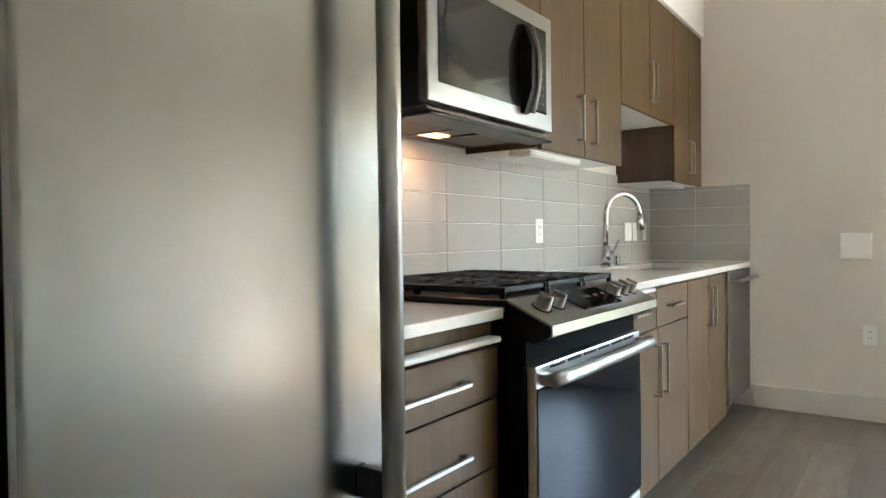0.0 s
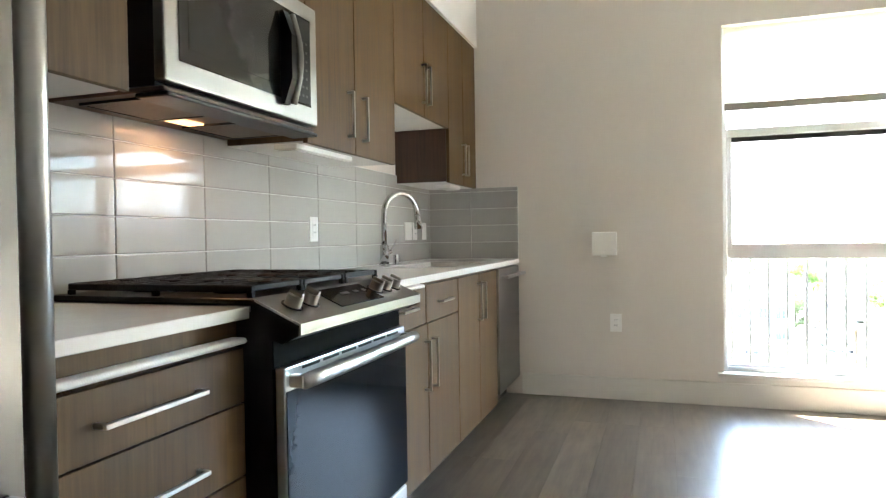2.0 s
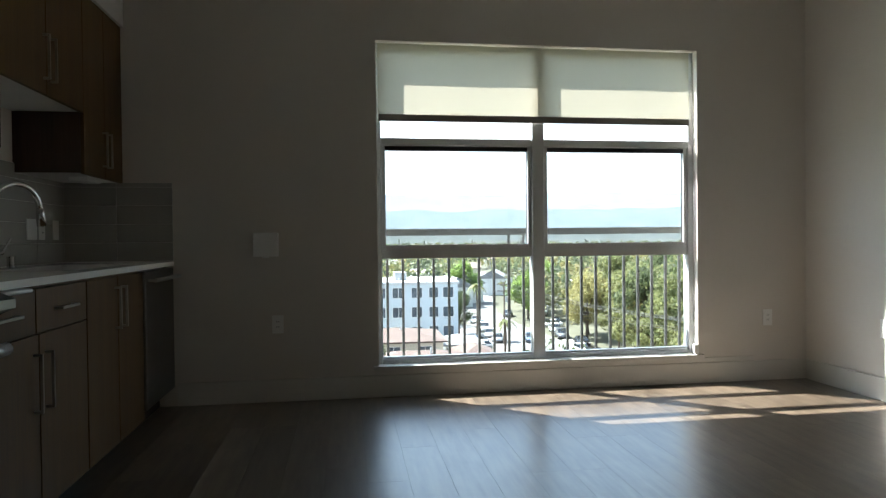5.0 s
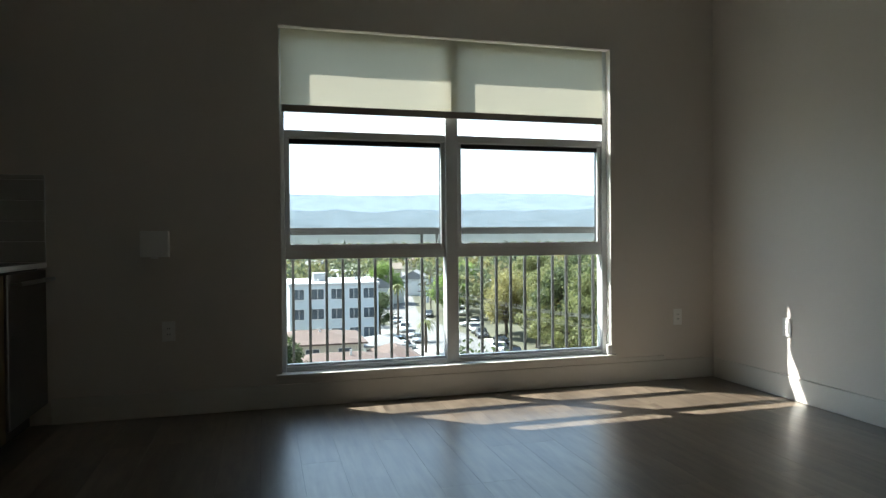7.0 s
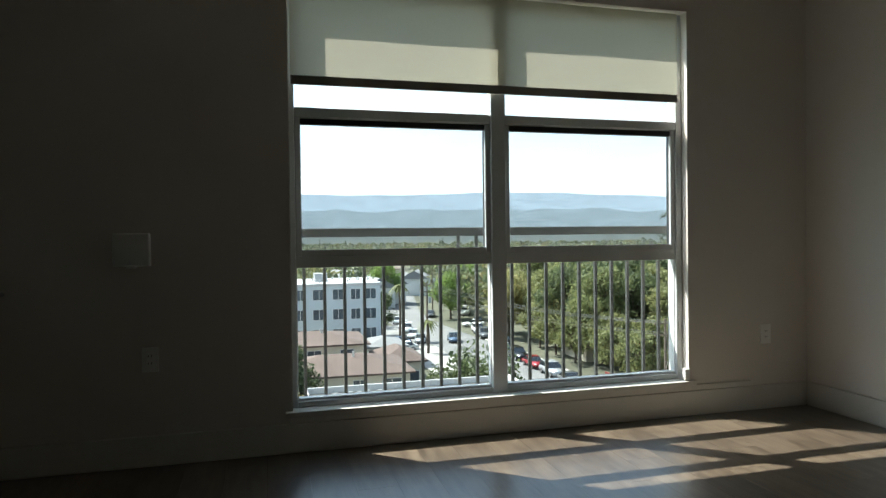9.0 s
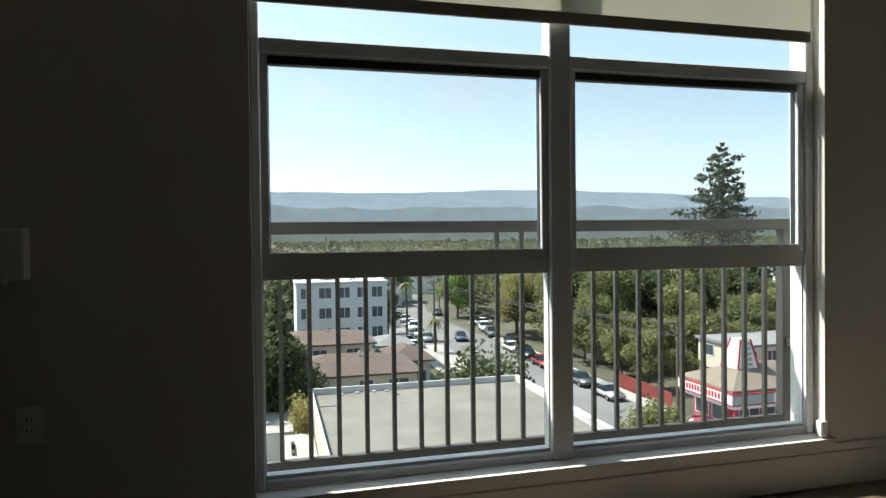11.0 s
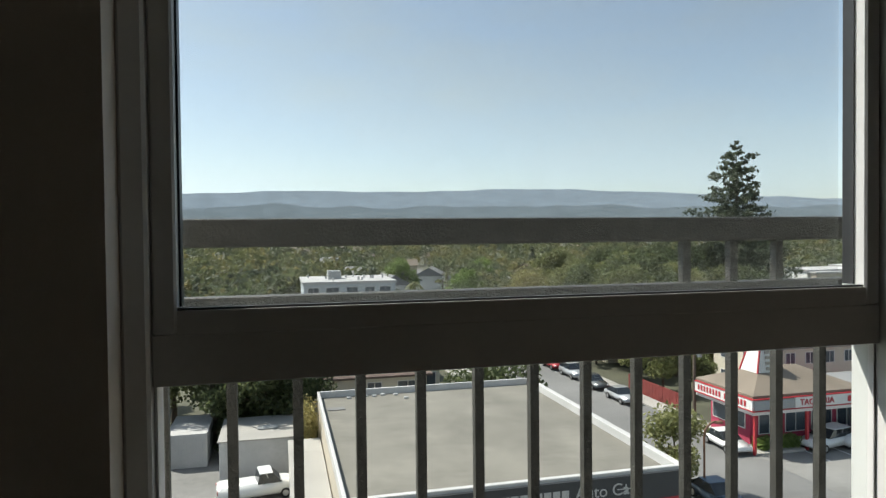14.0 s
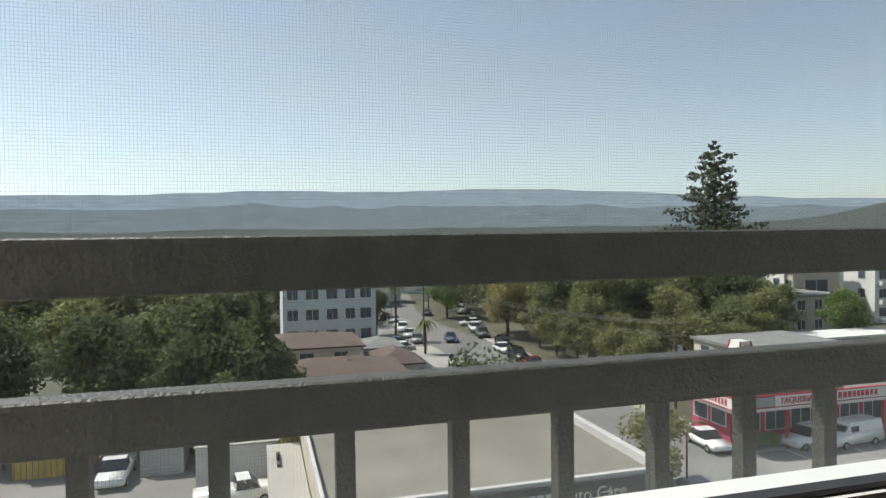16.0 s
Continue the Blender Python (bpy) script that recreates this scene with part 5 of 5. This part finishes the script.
car("grey car far up the street", "car_grey", 37.5, 140.0, 160)
car("white hatchback in the row up the street", "car_white", 28.0, 124.0, 163)
car("silver sedan in the row up the street", "car_silver", 27.0, 105.0, 163)
car("white sedan in the row up the street", "car_white", 28.4, 131.0, 160)
car("dark suv on the far kerb", "car_grey", 38.9, 106.5, 172, "suv")
car("white suv on the far kerb", "car_white", 39.8, 113.0, 170, "suv")
car("dark sedan on the far kerb", "car_black", 43.6, 124.5, 165)
car("white van far up the street", "car_white", 46.0, 141.0, 160, "van")
car("blue-grey car beyond the garage wing", "car_blue", 22.6, 103.0, 90)
car("white car beyond the garage wing", "car_white", 22.6, 98.0, 90)
car("black car far up the street", "car_black", 39.6, 98.5, 175)

# ---- poles and wires ----


def utility_pole(x, y, h):
    t = thing("utility_pole", (x, y, G), "weathered wooden utility pole with crossarms", "utility pole", "utility poles")
    part("pole", tb([(x, y, G), (x, y, G + h)], 0.17, 10, 0.11), "pole", t)
    for z in (h - 0.5, h - 1.6):
        part("crossarm", bx(x - 1.2, x + 1.2, y - 0.06, y + 0.06, G + z, G + z + 0.12), "pole", t)
    part("transformer", tb([(x + 0.4, y - 0.2, G + h - 3.4), (x + 0.4, y - 0.2, G + h - 2.4)], 0.25, 12), "grey_wall", t)


POLES = [(39.2, 52.5, 9.5), (27.2, 101, 10.5), (40.5, 150, 10.5)]
for p in POLES:
    utility_pole(*p)
for (xa, ya, ha), (xb, yb, hb) in zip(POLES, POLES[1:]):
    w = thing("power_lines", ((xa + xb) / 2, (ya + yb) / 2, G + 8), "sagging black overhead power lines", "cable")
    for off, dz in ((-1.1, -0.35), (-0.5, -0.35), (0.5, -0.35), (1.1, -0.35), (-0.9, -1.45), (0.9, -1.45)):
        pts = []
        for k in range(13):
            u = k / 12
            pts.append((xa + (xb - xa) * u + off, ya + (yb - ya) * u, G + ha + (hb - ha) * u + dz - 1.0 * 4 * u * (1 - u)))
        part("wire", tb(pts, 0.022, 5), "wire", w)
sl = thing("street_lamp", (29.0, 36.8, G), "rust-brown street lamp with curved arm", "street lamp")
pts = [(29.0, 36.8, G), (29.0, 36.8, G + 4.2)] + [(29.0 + 0.9 * (1 - math.cos(k * 0.26)), 36.8, G + 4.2 + 0.9 * math.sin(k * 0.26)) for k in range(1, 7)]
part("pole", tb(pts, 0.07, 8), "lamp_pole", sl)
part("lamp_head", bx(29.75, 30.35, 36.65, 36.95, G + 4.95, G + 5.1, 0.04), "lamp_pole", sl)

# ---- trees ----


def leaf_quad(vs, fs, p, size, r):
    n = Vector((r.gauss(0, 1), r.gauss(0, 1), r.gauss(0.5, 1))).normalized()
    a = n.orthogonal().normalized()
    a.rotate(Matrix.Rotation(r.uniform(0, 6.3), 3, n))
    b = n.cross(a)
    s, q = size * r.uniform(0.6, 1.3), size * r.uniform(0.35, 0.7)
    i = len(vs)
    vs.extend([p - a * s, p - b * q + n * 0.15 * s, p + a * s, p + b * q + n * 0.15 * s])
    fs.append((i, i + 1, i + 2, i + 3))


def mesh_from(name, vs, fs, mat):
    me = bpy.data.meshes.new(name)
    me.from_pydata([tuple(v) for v in vs], [], fs)
    me.materials.append(M[mat])
    return me


def broadleaf(height, spread, mat, seed, label, clumps=34, per=150, leaf=0.3):
    r = random.Random(seed)
    t = thing("tree", (0, 0, 0), label, "tree", "street and garden trees")
    bm = bmesh.new()
    th = height * 0.27
    tube(bm, [(0, 0, -0.2), (0.1, 0.05, th * 0.5), (0, 0.1, th)], height * 0.028, 9, height * 0.018)
    heads = []
    for k in range(clumps):
        an = k * 2.4 + r.uniform(-0.4, 0.4)
        u = r.uniform(0, 1)
        z = th * 0.95 + (height - th) * (0.08 + 0.84 * u)
        w = spread * math.sin(math.pi * (0.18 + 0.74 * u)) * r.uniform(0.35, 0.95)
        heads.append(Vector((w * math.cos(an), w * math.sin(an), z)))
    for h in heads[::2]:
        m = Vector((h.x * 0.35, h.y * 0.35, th + (h.z - th) * 0.55))
        tube(bm, [(0, 0.05, th * 0.85), m, h], height * 0.011, 6, 0.03)
    part("trunk", bm, "bark", t)
    vs, fs = [], []
    for h in heads:
        cr = spread * r.uniform(0.26, 0.46)
        for _ in range(per):
            d = Vector((r.gauss(0, 1), r.gauss(0, 1), r.gauss(0, 0.8))).normalized() * cr * r.random() ** 0.4
            leaf_quad(vs, fs, h + d, leaf, r)
    o = new("crown", mesh_from("crown", vs, fs, mat))
    o.parent = t
    return t


def conifer(height, spread, mat, seed, label, tiers=26, droop=0.25, leaf=0.3, bare=0.1, ragged=0.35, power=0.75):
    r = random.Random(seed)
    t = thing("conifer_tree", (0, 0, 0), label, "tree", "conifers")
    bm = tube(bmesh.new(), [(0, 0, -0.2), (0.1, 0, height * 0.5), (0, 0, height * 0.97)], height * 0.02, 9, 0.05)
    vs, fs = [], []
    for k in range(tiers):
        u = bare + (1 - bare) * k / (tiers - 1)
        z = height * u
        reach = spread * (1 - u) ** power * (0.75 + 0.25 * math.sin(k * 1.7)) + 0.25
        n = max(3, int(9 * (1 - u) + 3))
        for j in range(n):
            an = j * math.tau / n + k * 0.8 + r.uniform(-0.3, 0.3)
            ln = reach * r.uniform(1 - ragged, 1.08)
            tip = Vector((ln * math.cos(an), ln * math.sin(an), z - droop * ln + r.uniform(-0.2, 0.3)))
            tube(bm, [(0, 0, z), tip * 0.5 + Vector((0, 0, z * 0.5 + 0.1)), tip], 0.05, 4, 0.015)
            for q in range(int(10 + 14 * ln)):
                f = r.random() ** 0.6
                p = Vector((0, 0, z)).lerp(tip, f) + Vector((r.gauss(0, 0.16), r.gauss(0, 0.16), r.gauss(0, 0.14))) * (0.5 + ln * 0.28)
                leaf_quad(vs, fs, p, leaf, r)
    part("trunk", bm, "bark", t)
    o = new("crown", mesh_from("crown", vs, fs, mat))
    o.parent = t
    return t


def palm(x, y, h):
    t = thing("palm_tree", (x, y, G), "slender palm tree with drooping fronds", "tree")
    part("trunk", tb([(x, y, G), (x + 0.1, y, G + h * 0.5), (x, y, G + h)], 0.22, 8, 0.16), "bark", t)
    r = random.Random(int(x * 10))
    vs, fs = [], []
    for k in range(26):
        an, up = k * 2.4, r.uniform(-0.4, 1.0)
        d = Vector((math.cos(an), math.sin(an), 0))
        prev = Vector((x, y, G + h)) - Vector((x, y, G))
        for j in range(1, 7):
            u = j / 6
            c = Vector((0, 0, h)) + d * 2.1 * u + Vector((0, 0, up * u * 1.5 - 2.0 * u * u))
            sd = Vector((-d.y, d.x, 0)) * 0.28 * (1.1 - u)
            i = len(vs)
            vs.extend([prev - sd, prev + sd, c + sd, c - sd])
            fs.append((i, i + 1, i + 2, i + 3))
            prev = c
    o = new("crown", mesh_from("crown", vs, fs, "leaf_mid"))
    o.parent = t


def plant(src, first, spots):
    """Sets the first tree at the first spot and copies it to the others: x, y, scale, turn."""
    for k, (x, y, s, turn) in enumerate(spots):
        m = pose(x, y, G, 0, 0, turn)
        if k == 0:
            src.matrix_basis = m @ Matrix.Diagonal((s, s, s, 1))
            continue
        src.scale = (s, s, s)
        copy_thing(src, m)
    src.matrix_basis = pose(spots[0][0], spots[0][1], G, 0, 0, spots[0][3]) @ Matrix.Diagonal((spots[0][2],) * 3 + (1,))


plant(broadleaf(13, 5.2, "leaf_mid", 1, "large broad green street tree"), 0, [
    (46, 78, 1.0, 0), (52, 90, 1.1, 70), (50, 97, 0.95, 130), (58, 82, 1.0, 200), (64, 98, 1.05, 260), (62, 112, 1.0, 40), (70, 88, 0.95, 300), (56, 124, 1.1, 10), (49, 100, 1.0, 75), (66, 72, 0.75, 15), (54, 74, 0.8, 220), (70, 78, 0.8, 33), (60, 70, 0.7, 120), (80, 84, 0.7, 12), (76, 112, 1.0, 90), (-8, 66, 0.85, 60), (-16, 74, 0.9, 150), (112, 86, 0.7, 100)])
plant(broadleaf(13, 5.0, "leaf_dark", 2, "large dark green tree with dense crown"), 0, [
    (50, 84, 1.1, 0), (56, 94, 1.15, 80), (68, 80, 0.95, 160), (74, 100, 1.2, 220), (84, 108, 1.0, 300), (-4, 62, 0.92, 30), (0.5, 56.5, 0.8, 60), (-3.5, 57, 0.72, 110), (3.0, 57.2, 0.66, 200), (-11, 60, 0.85, 100), (-20, 63, 0.9, 170), (-2, 78, 0.9, 250), (22, 115, 0.6, 40), (62, 90, 1.2, 10), (46, 88, 1.0, 95), (58, 104, 1.15, 140), (68, 106, 1.15, 200), (53, 80, 0.95, 260), (74, 82, 0.8, 50), (66, 96, 1.0, 300)])
plant(broadleaf(11, 4.6, "leaf_bright", 3, "bright yellow-green leafy tree"), 0, [
    (40.5, 134, 0.9, 40), (33, 172, 1.0, 0), (55, 168, 1.0, 90), (-24, 68, 0.75, 30), (-17, 57, 0.42, 60), (23, 66, 0.32, 200), (88.6, 80, 0.75, 70)])
plant(broadleaf(12, 4.8, "leaf_gold", 4, "golden-green tree turning dry"), 0, [
    (42.5, 104, 0.92, 0), (45, 110, 0.95, 120), (47, 93, 0.8, 200)])
plant(broadleaf(5.0, 2.3, "leaf_mid", 5, "young pavement tree with dense round crown", 18, 150, 0.16), 0, [
    (27.9, 38.2, 1.12, 0), (43.0, 63.5, 1.3, 60), (46.5, 62.5, 0.9, 100), (43.5, 70.5, 1.2, 20), (45.5, 74.0, 1.5, 140), (49.0, 70.0, 1.4, 200), (53.0, 68.5, 1.5, 260), (43.2, 80.0, 1.3, 310), (43.4, 86.5, 1.4, 75), (57.5, 67.0, 1.3, 170), (43.6, 93.0, 1.5, 230)])
plant(broadleaf(4.6, 3.3, "leaf_dark", 6, "spreading dark juniper behind the shop roof", 16, 90, 0.2), 0, [
    (20.8, 55.5, 1.45, 0), (18.2, 56.5, 1.1, 90), (60, 39.5, 0.4, 20)])
plant(conifer(14.5, 4.0, "leaf_dark", 7, "tall dense dark conifer", 30, 0.15, 0.3, 0.04, 0.25), 0, [
    (2.2, 56.4, 0.9, 0), (-1.4, 57.2, 0.82, 80), (80, 104, 0.9, 30), (88, 116, 0.8, 60)])
plant(conifer(33, 13.0, "leaf_pine", 8, "very tall ragged pine standing above the trees", 27, -0.2, 0.36, 0.25, 0.5, 0.52), 0, [(78.7, 97.2, 1.0, 0)])
palm(25.5, 93.6, 5.0)
palm(24.0, 108, 9.5)

bb = thing("bamboo_clump", (4.1, 49.3, G), "tall yellow-green bamboo clump against the shop wall", "bamboo")
r = random.Random(31)
vs, fs = [], []
bm = bmesh.new()
for _ in range(46):
    u, v = r.uniform(-0.45, 0.45), r.uniform(-1.7, 1.7)
    top = r.uniform(3.4, 5.6)
    lean = Vector((r.uniform(-0.7, 0.1), r.uniform(-0.6, 0.6), top))
    tube(bm, [(u, v, 0), (u + lean.x * 0.3, v + lean.y * 0.3, top * 0.6), (u + lean.x, v + lean.y, top)], 0.025, 5, 0.008)
    for q in range(60):
        f = 0.15 + 0.85 * r.random()
        p = Vector((u + lean.x * f * f, v + lean.y * f * f, top * f)) + Vector((r.gauss(0, 0.13), r.gauss(0, 0.13), r.gauss(0, 0.1)))
        leaf_quad(vs, fs, p, 0.14, r)
for v in bm.verts:
    v.co += Vector((4.1, 49.3, G))
part("canes", bm, "leaf_gold", bb)
o = new("foliage", mesh_from("foliage", vs, fs, "leaf_gold"))
o.parent = bb

hd = thing("hedge", (43, 44.5, G), "clipped green hedge in a kerbed bed", "hedge")
r = random.Random(9)
vs, fs = [], []
for _ in range(2600):
    p = Vector((r.uniform(-1.9, 1.9), r.uniform(-0.6, 0.6), r.uniform(0.25, 1.05)))
    leaf_quad(vs, fs, p, 0.13, r)
o = new("foliage", mesh_from("foliage", vs, fs, "leaf_bright"))
o.parent = hd
hd.location = (40.8, 43.9, G)
part("kerb", bx(40.9, 44.9, 43.5, 45.5, G, G + 0.2, 0.02), "concrete", hd)

# far houses among the woods
r = random.Random(12)
kinds = []
for k, (wl, rf, lab) in enumerate((("white", "shingle_grey", "distant white house with grey gable roof"), ("cream", "shingle", "distant cream house with brown roof"), ("beige", "shingle_tan", "distant beige house with tan roof"))):
    t = thing("house", (0, 0, 0), lab, "house", "distant houses")
    part("wall", bx(-5, 5, -4, 4, 0, 5.2), wl, t)
    bm = hip_roof(-5, 5, -4, 4, 5.2, 2.4, gable=True)
    part("roof", bm, rf, t)
    for a in (-3.6, 1.6):
        far_window(t, a, a + 2, -4, 2.6, 4.0)
    kinds.append(t)
spots = []
for k in range(70):
    y = 165 + 800 * r.random() ** 1.3
    spots.append((y * r.uniform(-0.22, 1.25), y, r.uniform(0, 360)))
for k, (x, y, a) in enumerate(spots):
    m = pose(x, y, G, 0, 0, a)
    if k < 3:
        kinds[k].matrix_basis = m
    else:
        copy_thing(kinds[k % 3], m)

# far woods: crowns too many to count
r = random.Random(21)
vs, fs = [], []
crown_mats, face_mats = ("leaf_far", "wood_olive", "wood_gold", "wood_dark"), []
for k in range(3600):
    y = 128 + 1500 * r.random() ** 2.0
    x = y * r.uniform(-0.35, 1.35)
    if y < 330 and abs(x - (31 + (y - 130) * 0.18)) < 9:
        continue
    if y < 200 and 55 < x < 135 and y > 155:
        continue
    tall = r.random() < 0.02 and y > 200
    h, w = (r.uniform(13, 19), r.uniform(1.8, 2.8)) if tall else (r.uniform(5.5, 11.5), r.uniform(3.2, 6.5))
    shade_of = 3 if tall else r.choice((0, 0, 1, 1, 2, 3))
    size = (0.75 if y < 400 else 1.1) * (1.0 + y / 900)
    for j in range(60 if y < 400 else 26):
        d = Vector((r.gauss(0, 1), r.gauss(0, 1), abs(r.gauss(0, 1)))).normalized()
        if tall:
            u = r.random()
            e = w * (1.05 - u) * r.uniform(0.4, 1.0)
            p = Vector((x + d.x * e, y + d.y * e, G + 2 + (h - 2) * u))
        else:
            lump = 1 + 0.25 * math.sin(3 * math.atan2(d.y, d.x) + k) * math.cos(4 * d.z + k)
            p = Vector((x, y, G + h * 0.4)) + Vector((d.x * w, d.y * w, d.z * h * 0.6)) * lump * r.uniform(0.82, 1)
        leaf_quad(vs, fs, p, size, r)
        face_mats.append(shade_of)
wood_mesh = mesh_from("far_woods", vs, fs, crown_mats[0])
for nm in crown_mats[1:]:
    wood_mesh.materials.append(M[nm])
wood_mesh.polygons.foreach_set("material_index", face_mats)
wd = new("far_woods", wood_mesh)
tagged(wd, "hazy green suburban woods reaching to the hills", "woods", kind="stuff")

# ---- hills ----


def hills(name, dist, base, amp, colour, seed, label, strength, fall=0.0, knoll=0.0):
    bm = bmesh.new()
    prev = None
    for k in range(181):
        an = radians(-50 + 120 * k / 180)
        u = k / 180 * 22
        h = base + amp * (noise.noise(Vector((u * 0.5, seed, 0))) + 0.45 * noise.noise(Vector((u * 1.7, seed, 3))) + 0.2 * noise.noise(Vector((u * 6, seed, 7))))
        deg = -50 + 120 * k / 180
        h -= fall * (5.0 * max(0, deg - 23) + 2.2 * max(0, 4 - deg))
        h += knoll * math.exp(-((deg - 51) / 4.5) ** 2)
        x, y = dist * math.sin(an), dist * math.cos(an)
        lo, hi = bm.verts.new((x, y, G - 1)), bm.verts.new((x * 1.08, y * 1.08, h))
        if prev:
            bm.faces.new((prev[0], lo, hi, prev[1]))
        prev = (lo, hi)
    # haze is put into the colour, given off as emission without the sun
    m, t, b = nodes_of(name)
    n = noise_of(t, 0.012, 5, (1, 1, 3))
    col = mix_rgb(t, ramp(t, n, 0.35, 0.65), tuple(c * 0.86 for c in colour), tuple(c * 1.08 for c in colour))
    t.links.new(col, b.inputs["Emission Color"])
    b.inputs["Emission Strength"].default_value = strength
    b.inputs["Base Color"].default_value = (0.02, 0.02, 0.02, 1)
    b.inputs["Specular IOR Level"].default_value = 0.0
    M[name] = m
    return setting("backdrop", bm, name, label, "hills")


# each farther ridge glows paler and bluer, for the haze before it
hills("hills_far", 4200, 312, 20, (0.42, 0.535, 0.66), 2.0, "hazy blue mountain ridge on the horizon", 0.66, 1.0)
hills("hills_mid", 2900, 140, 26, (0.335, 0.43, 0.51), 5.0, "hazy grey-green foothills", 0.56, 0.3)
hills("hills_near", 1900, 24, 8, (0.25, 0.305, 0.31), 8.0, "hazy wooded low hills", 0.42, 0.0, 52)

# ---- pieces: wall tiles and floor planks ----
backing = setting("backsplash", bx(0.0005, 0.0055, -3.70, -0.0005, 0.915, 1.46), "grout", "glazed pale grey tile backsplash with light grout", "backsplash")
backing2 = setting("backsplash", bx(0.006, 0.646, -0.0055, -0.0005, 0.915, 1.405), "grout", "glazed pale grey tile return on the window wall", "backsplash")


def piece(name, mesh, parent, at):
    o = new(name, mesh)
    o.parent = parent
    o.location = at
    return o


def tile_mesh(length, height, thick, axis):
    """A pillow-edged tile; axis: the way its length runs."""
    g = 0.0015
    bm = bmesh.new()
    l, h = length - 2 * g, height - 2 * g
    rings = []
    for inset, d in ((0, 0), (0, thick * 0.6), (0.002, thick * 0.95), (0.005, thick)):
        ring = []
        for u, v in ((0, 0), (1, 0), (1, 1), (0, 1)):
            p, q = inset + u * (l - 2 * inset) + g, inset + v * (h - 2 * inset) + g
            ring.append(bm.verts.new((d, p, q) if axis == "y" else (p, -d, q)))
        rings.append(ring)
    for a, b in zip(rings, rings[1:]):
        for k in range(4):
            bm.faces.new((a[k], a[(k + 1) % 4], b[(k + 1) % 4], b[k]))
    bm.faces.new(rings[-1])
    bmesh.ops.recalc_face_normals(bm, faces=bm.faces[:])
    me = bpy.data.meshes.new("tile")
    bm.to_mesh(me)
    bm.free()
    me.materials.append(M["tile"])
    return me


ROWS = [(0.918, 0.115), (1.033, 0.115), (1.148, 0.115), (1.263, 0.115), (1.378, 0.08)]
full = {h: tile_mesh(0.41, h, 0.0055, "y") for _, h in ROWS}
cut = {h: tile_mesh(0.36, h, 0.0055, "y") for _, h in ROWS}
for z, h in ROWS:
    for k in range(-5, 4):
        y = -1.59 + 0.41 * k
        piece("tile", cut[h] if k == 3 else full[h], backing, (0.005, y, z))
for z, h in ROWS[:4] + [(1.378, 0.027)]:
    for x, w in ((0.0115, 0.3045), (0.316, 0.33)):
        piece("tile", tile_mesh(w, h, 0.0055, "x"), backing2, (x, -0.005, z))


def plank_mesh(length):
    bm = bmesh.new()
    w, g, c = 0.18, 0.0004, 0.0
    lo = [bm.verts.new(p) for p in ((g, g, -0.005), (w - g, g, -0.005), (w - g, length - g, -0.005), (g, length - g, -0.005))]
    hi = [bm.verts.new(p) for p in ((g + c, g + c, 0), (w - g - c, g + c, 0), (w - g - c, length - g - c, 0), (g + c, length - g - c, 0))]
    mid = [bm.verts.new((v.co.x, v.co.y, -0.0005)) for v in lo]
    for a, b in ((lo, mid), (mid, hi)):
        for k in range(4):
            bm.faces.new((a[k], a[(k + 1) % 4], b[(k + 1) % 4], b[k]))
    bm.faces.new(hi)
    me = bpy.data.meshes.new("plank")
    bm.to_mesh(me)
    bm.free()
    me.materials.append(M["plank"])
    return me


rng = random.Random(4)
lengths = {}
cols = math.ceil(RX / 0.18)
for i in range(cols):
    y = -6.58
    n = rng.choice((1.2, 0.95, 0.7, 0.45, 0.25))
    while y < -0.01:
        n = round(min(n, -0.002 - y), 3)
        if n not in lengths:
            lengths[n] = plank_mesh(n)
        piece("plank", lengths[n], floor, (i * 0.18, y, 0))
        y += n
        n = 1.2
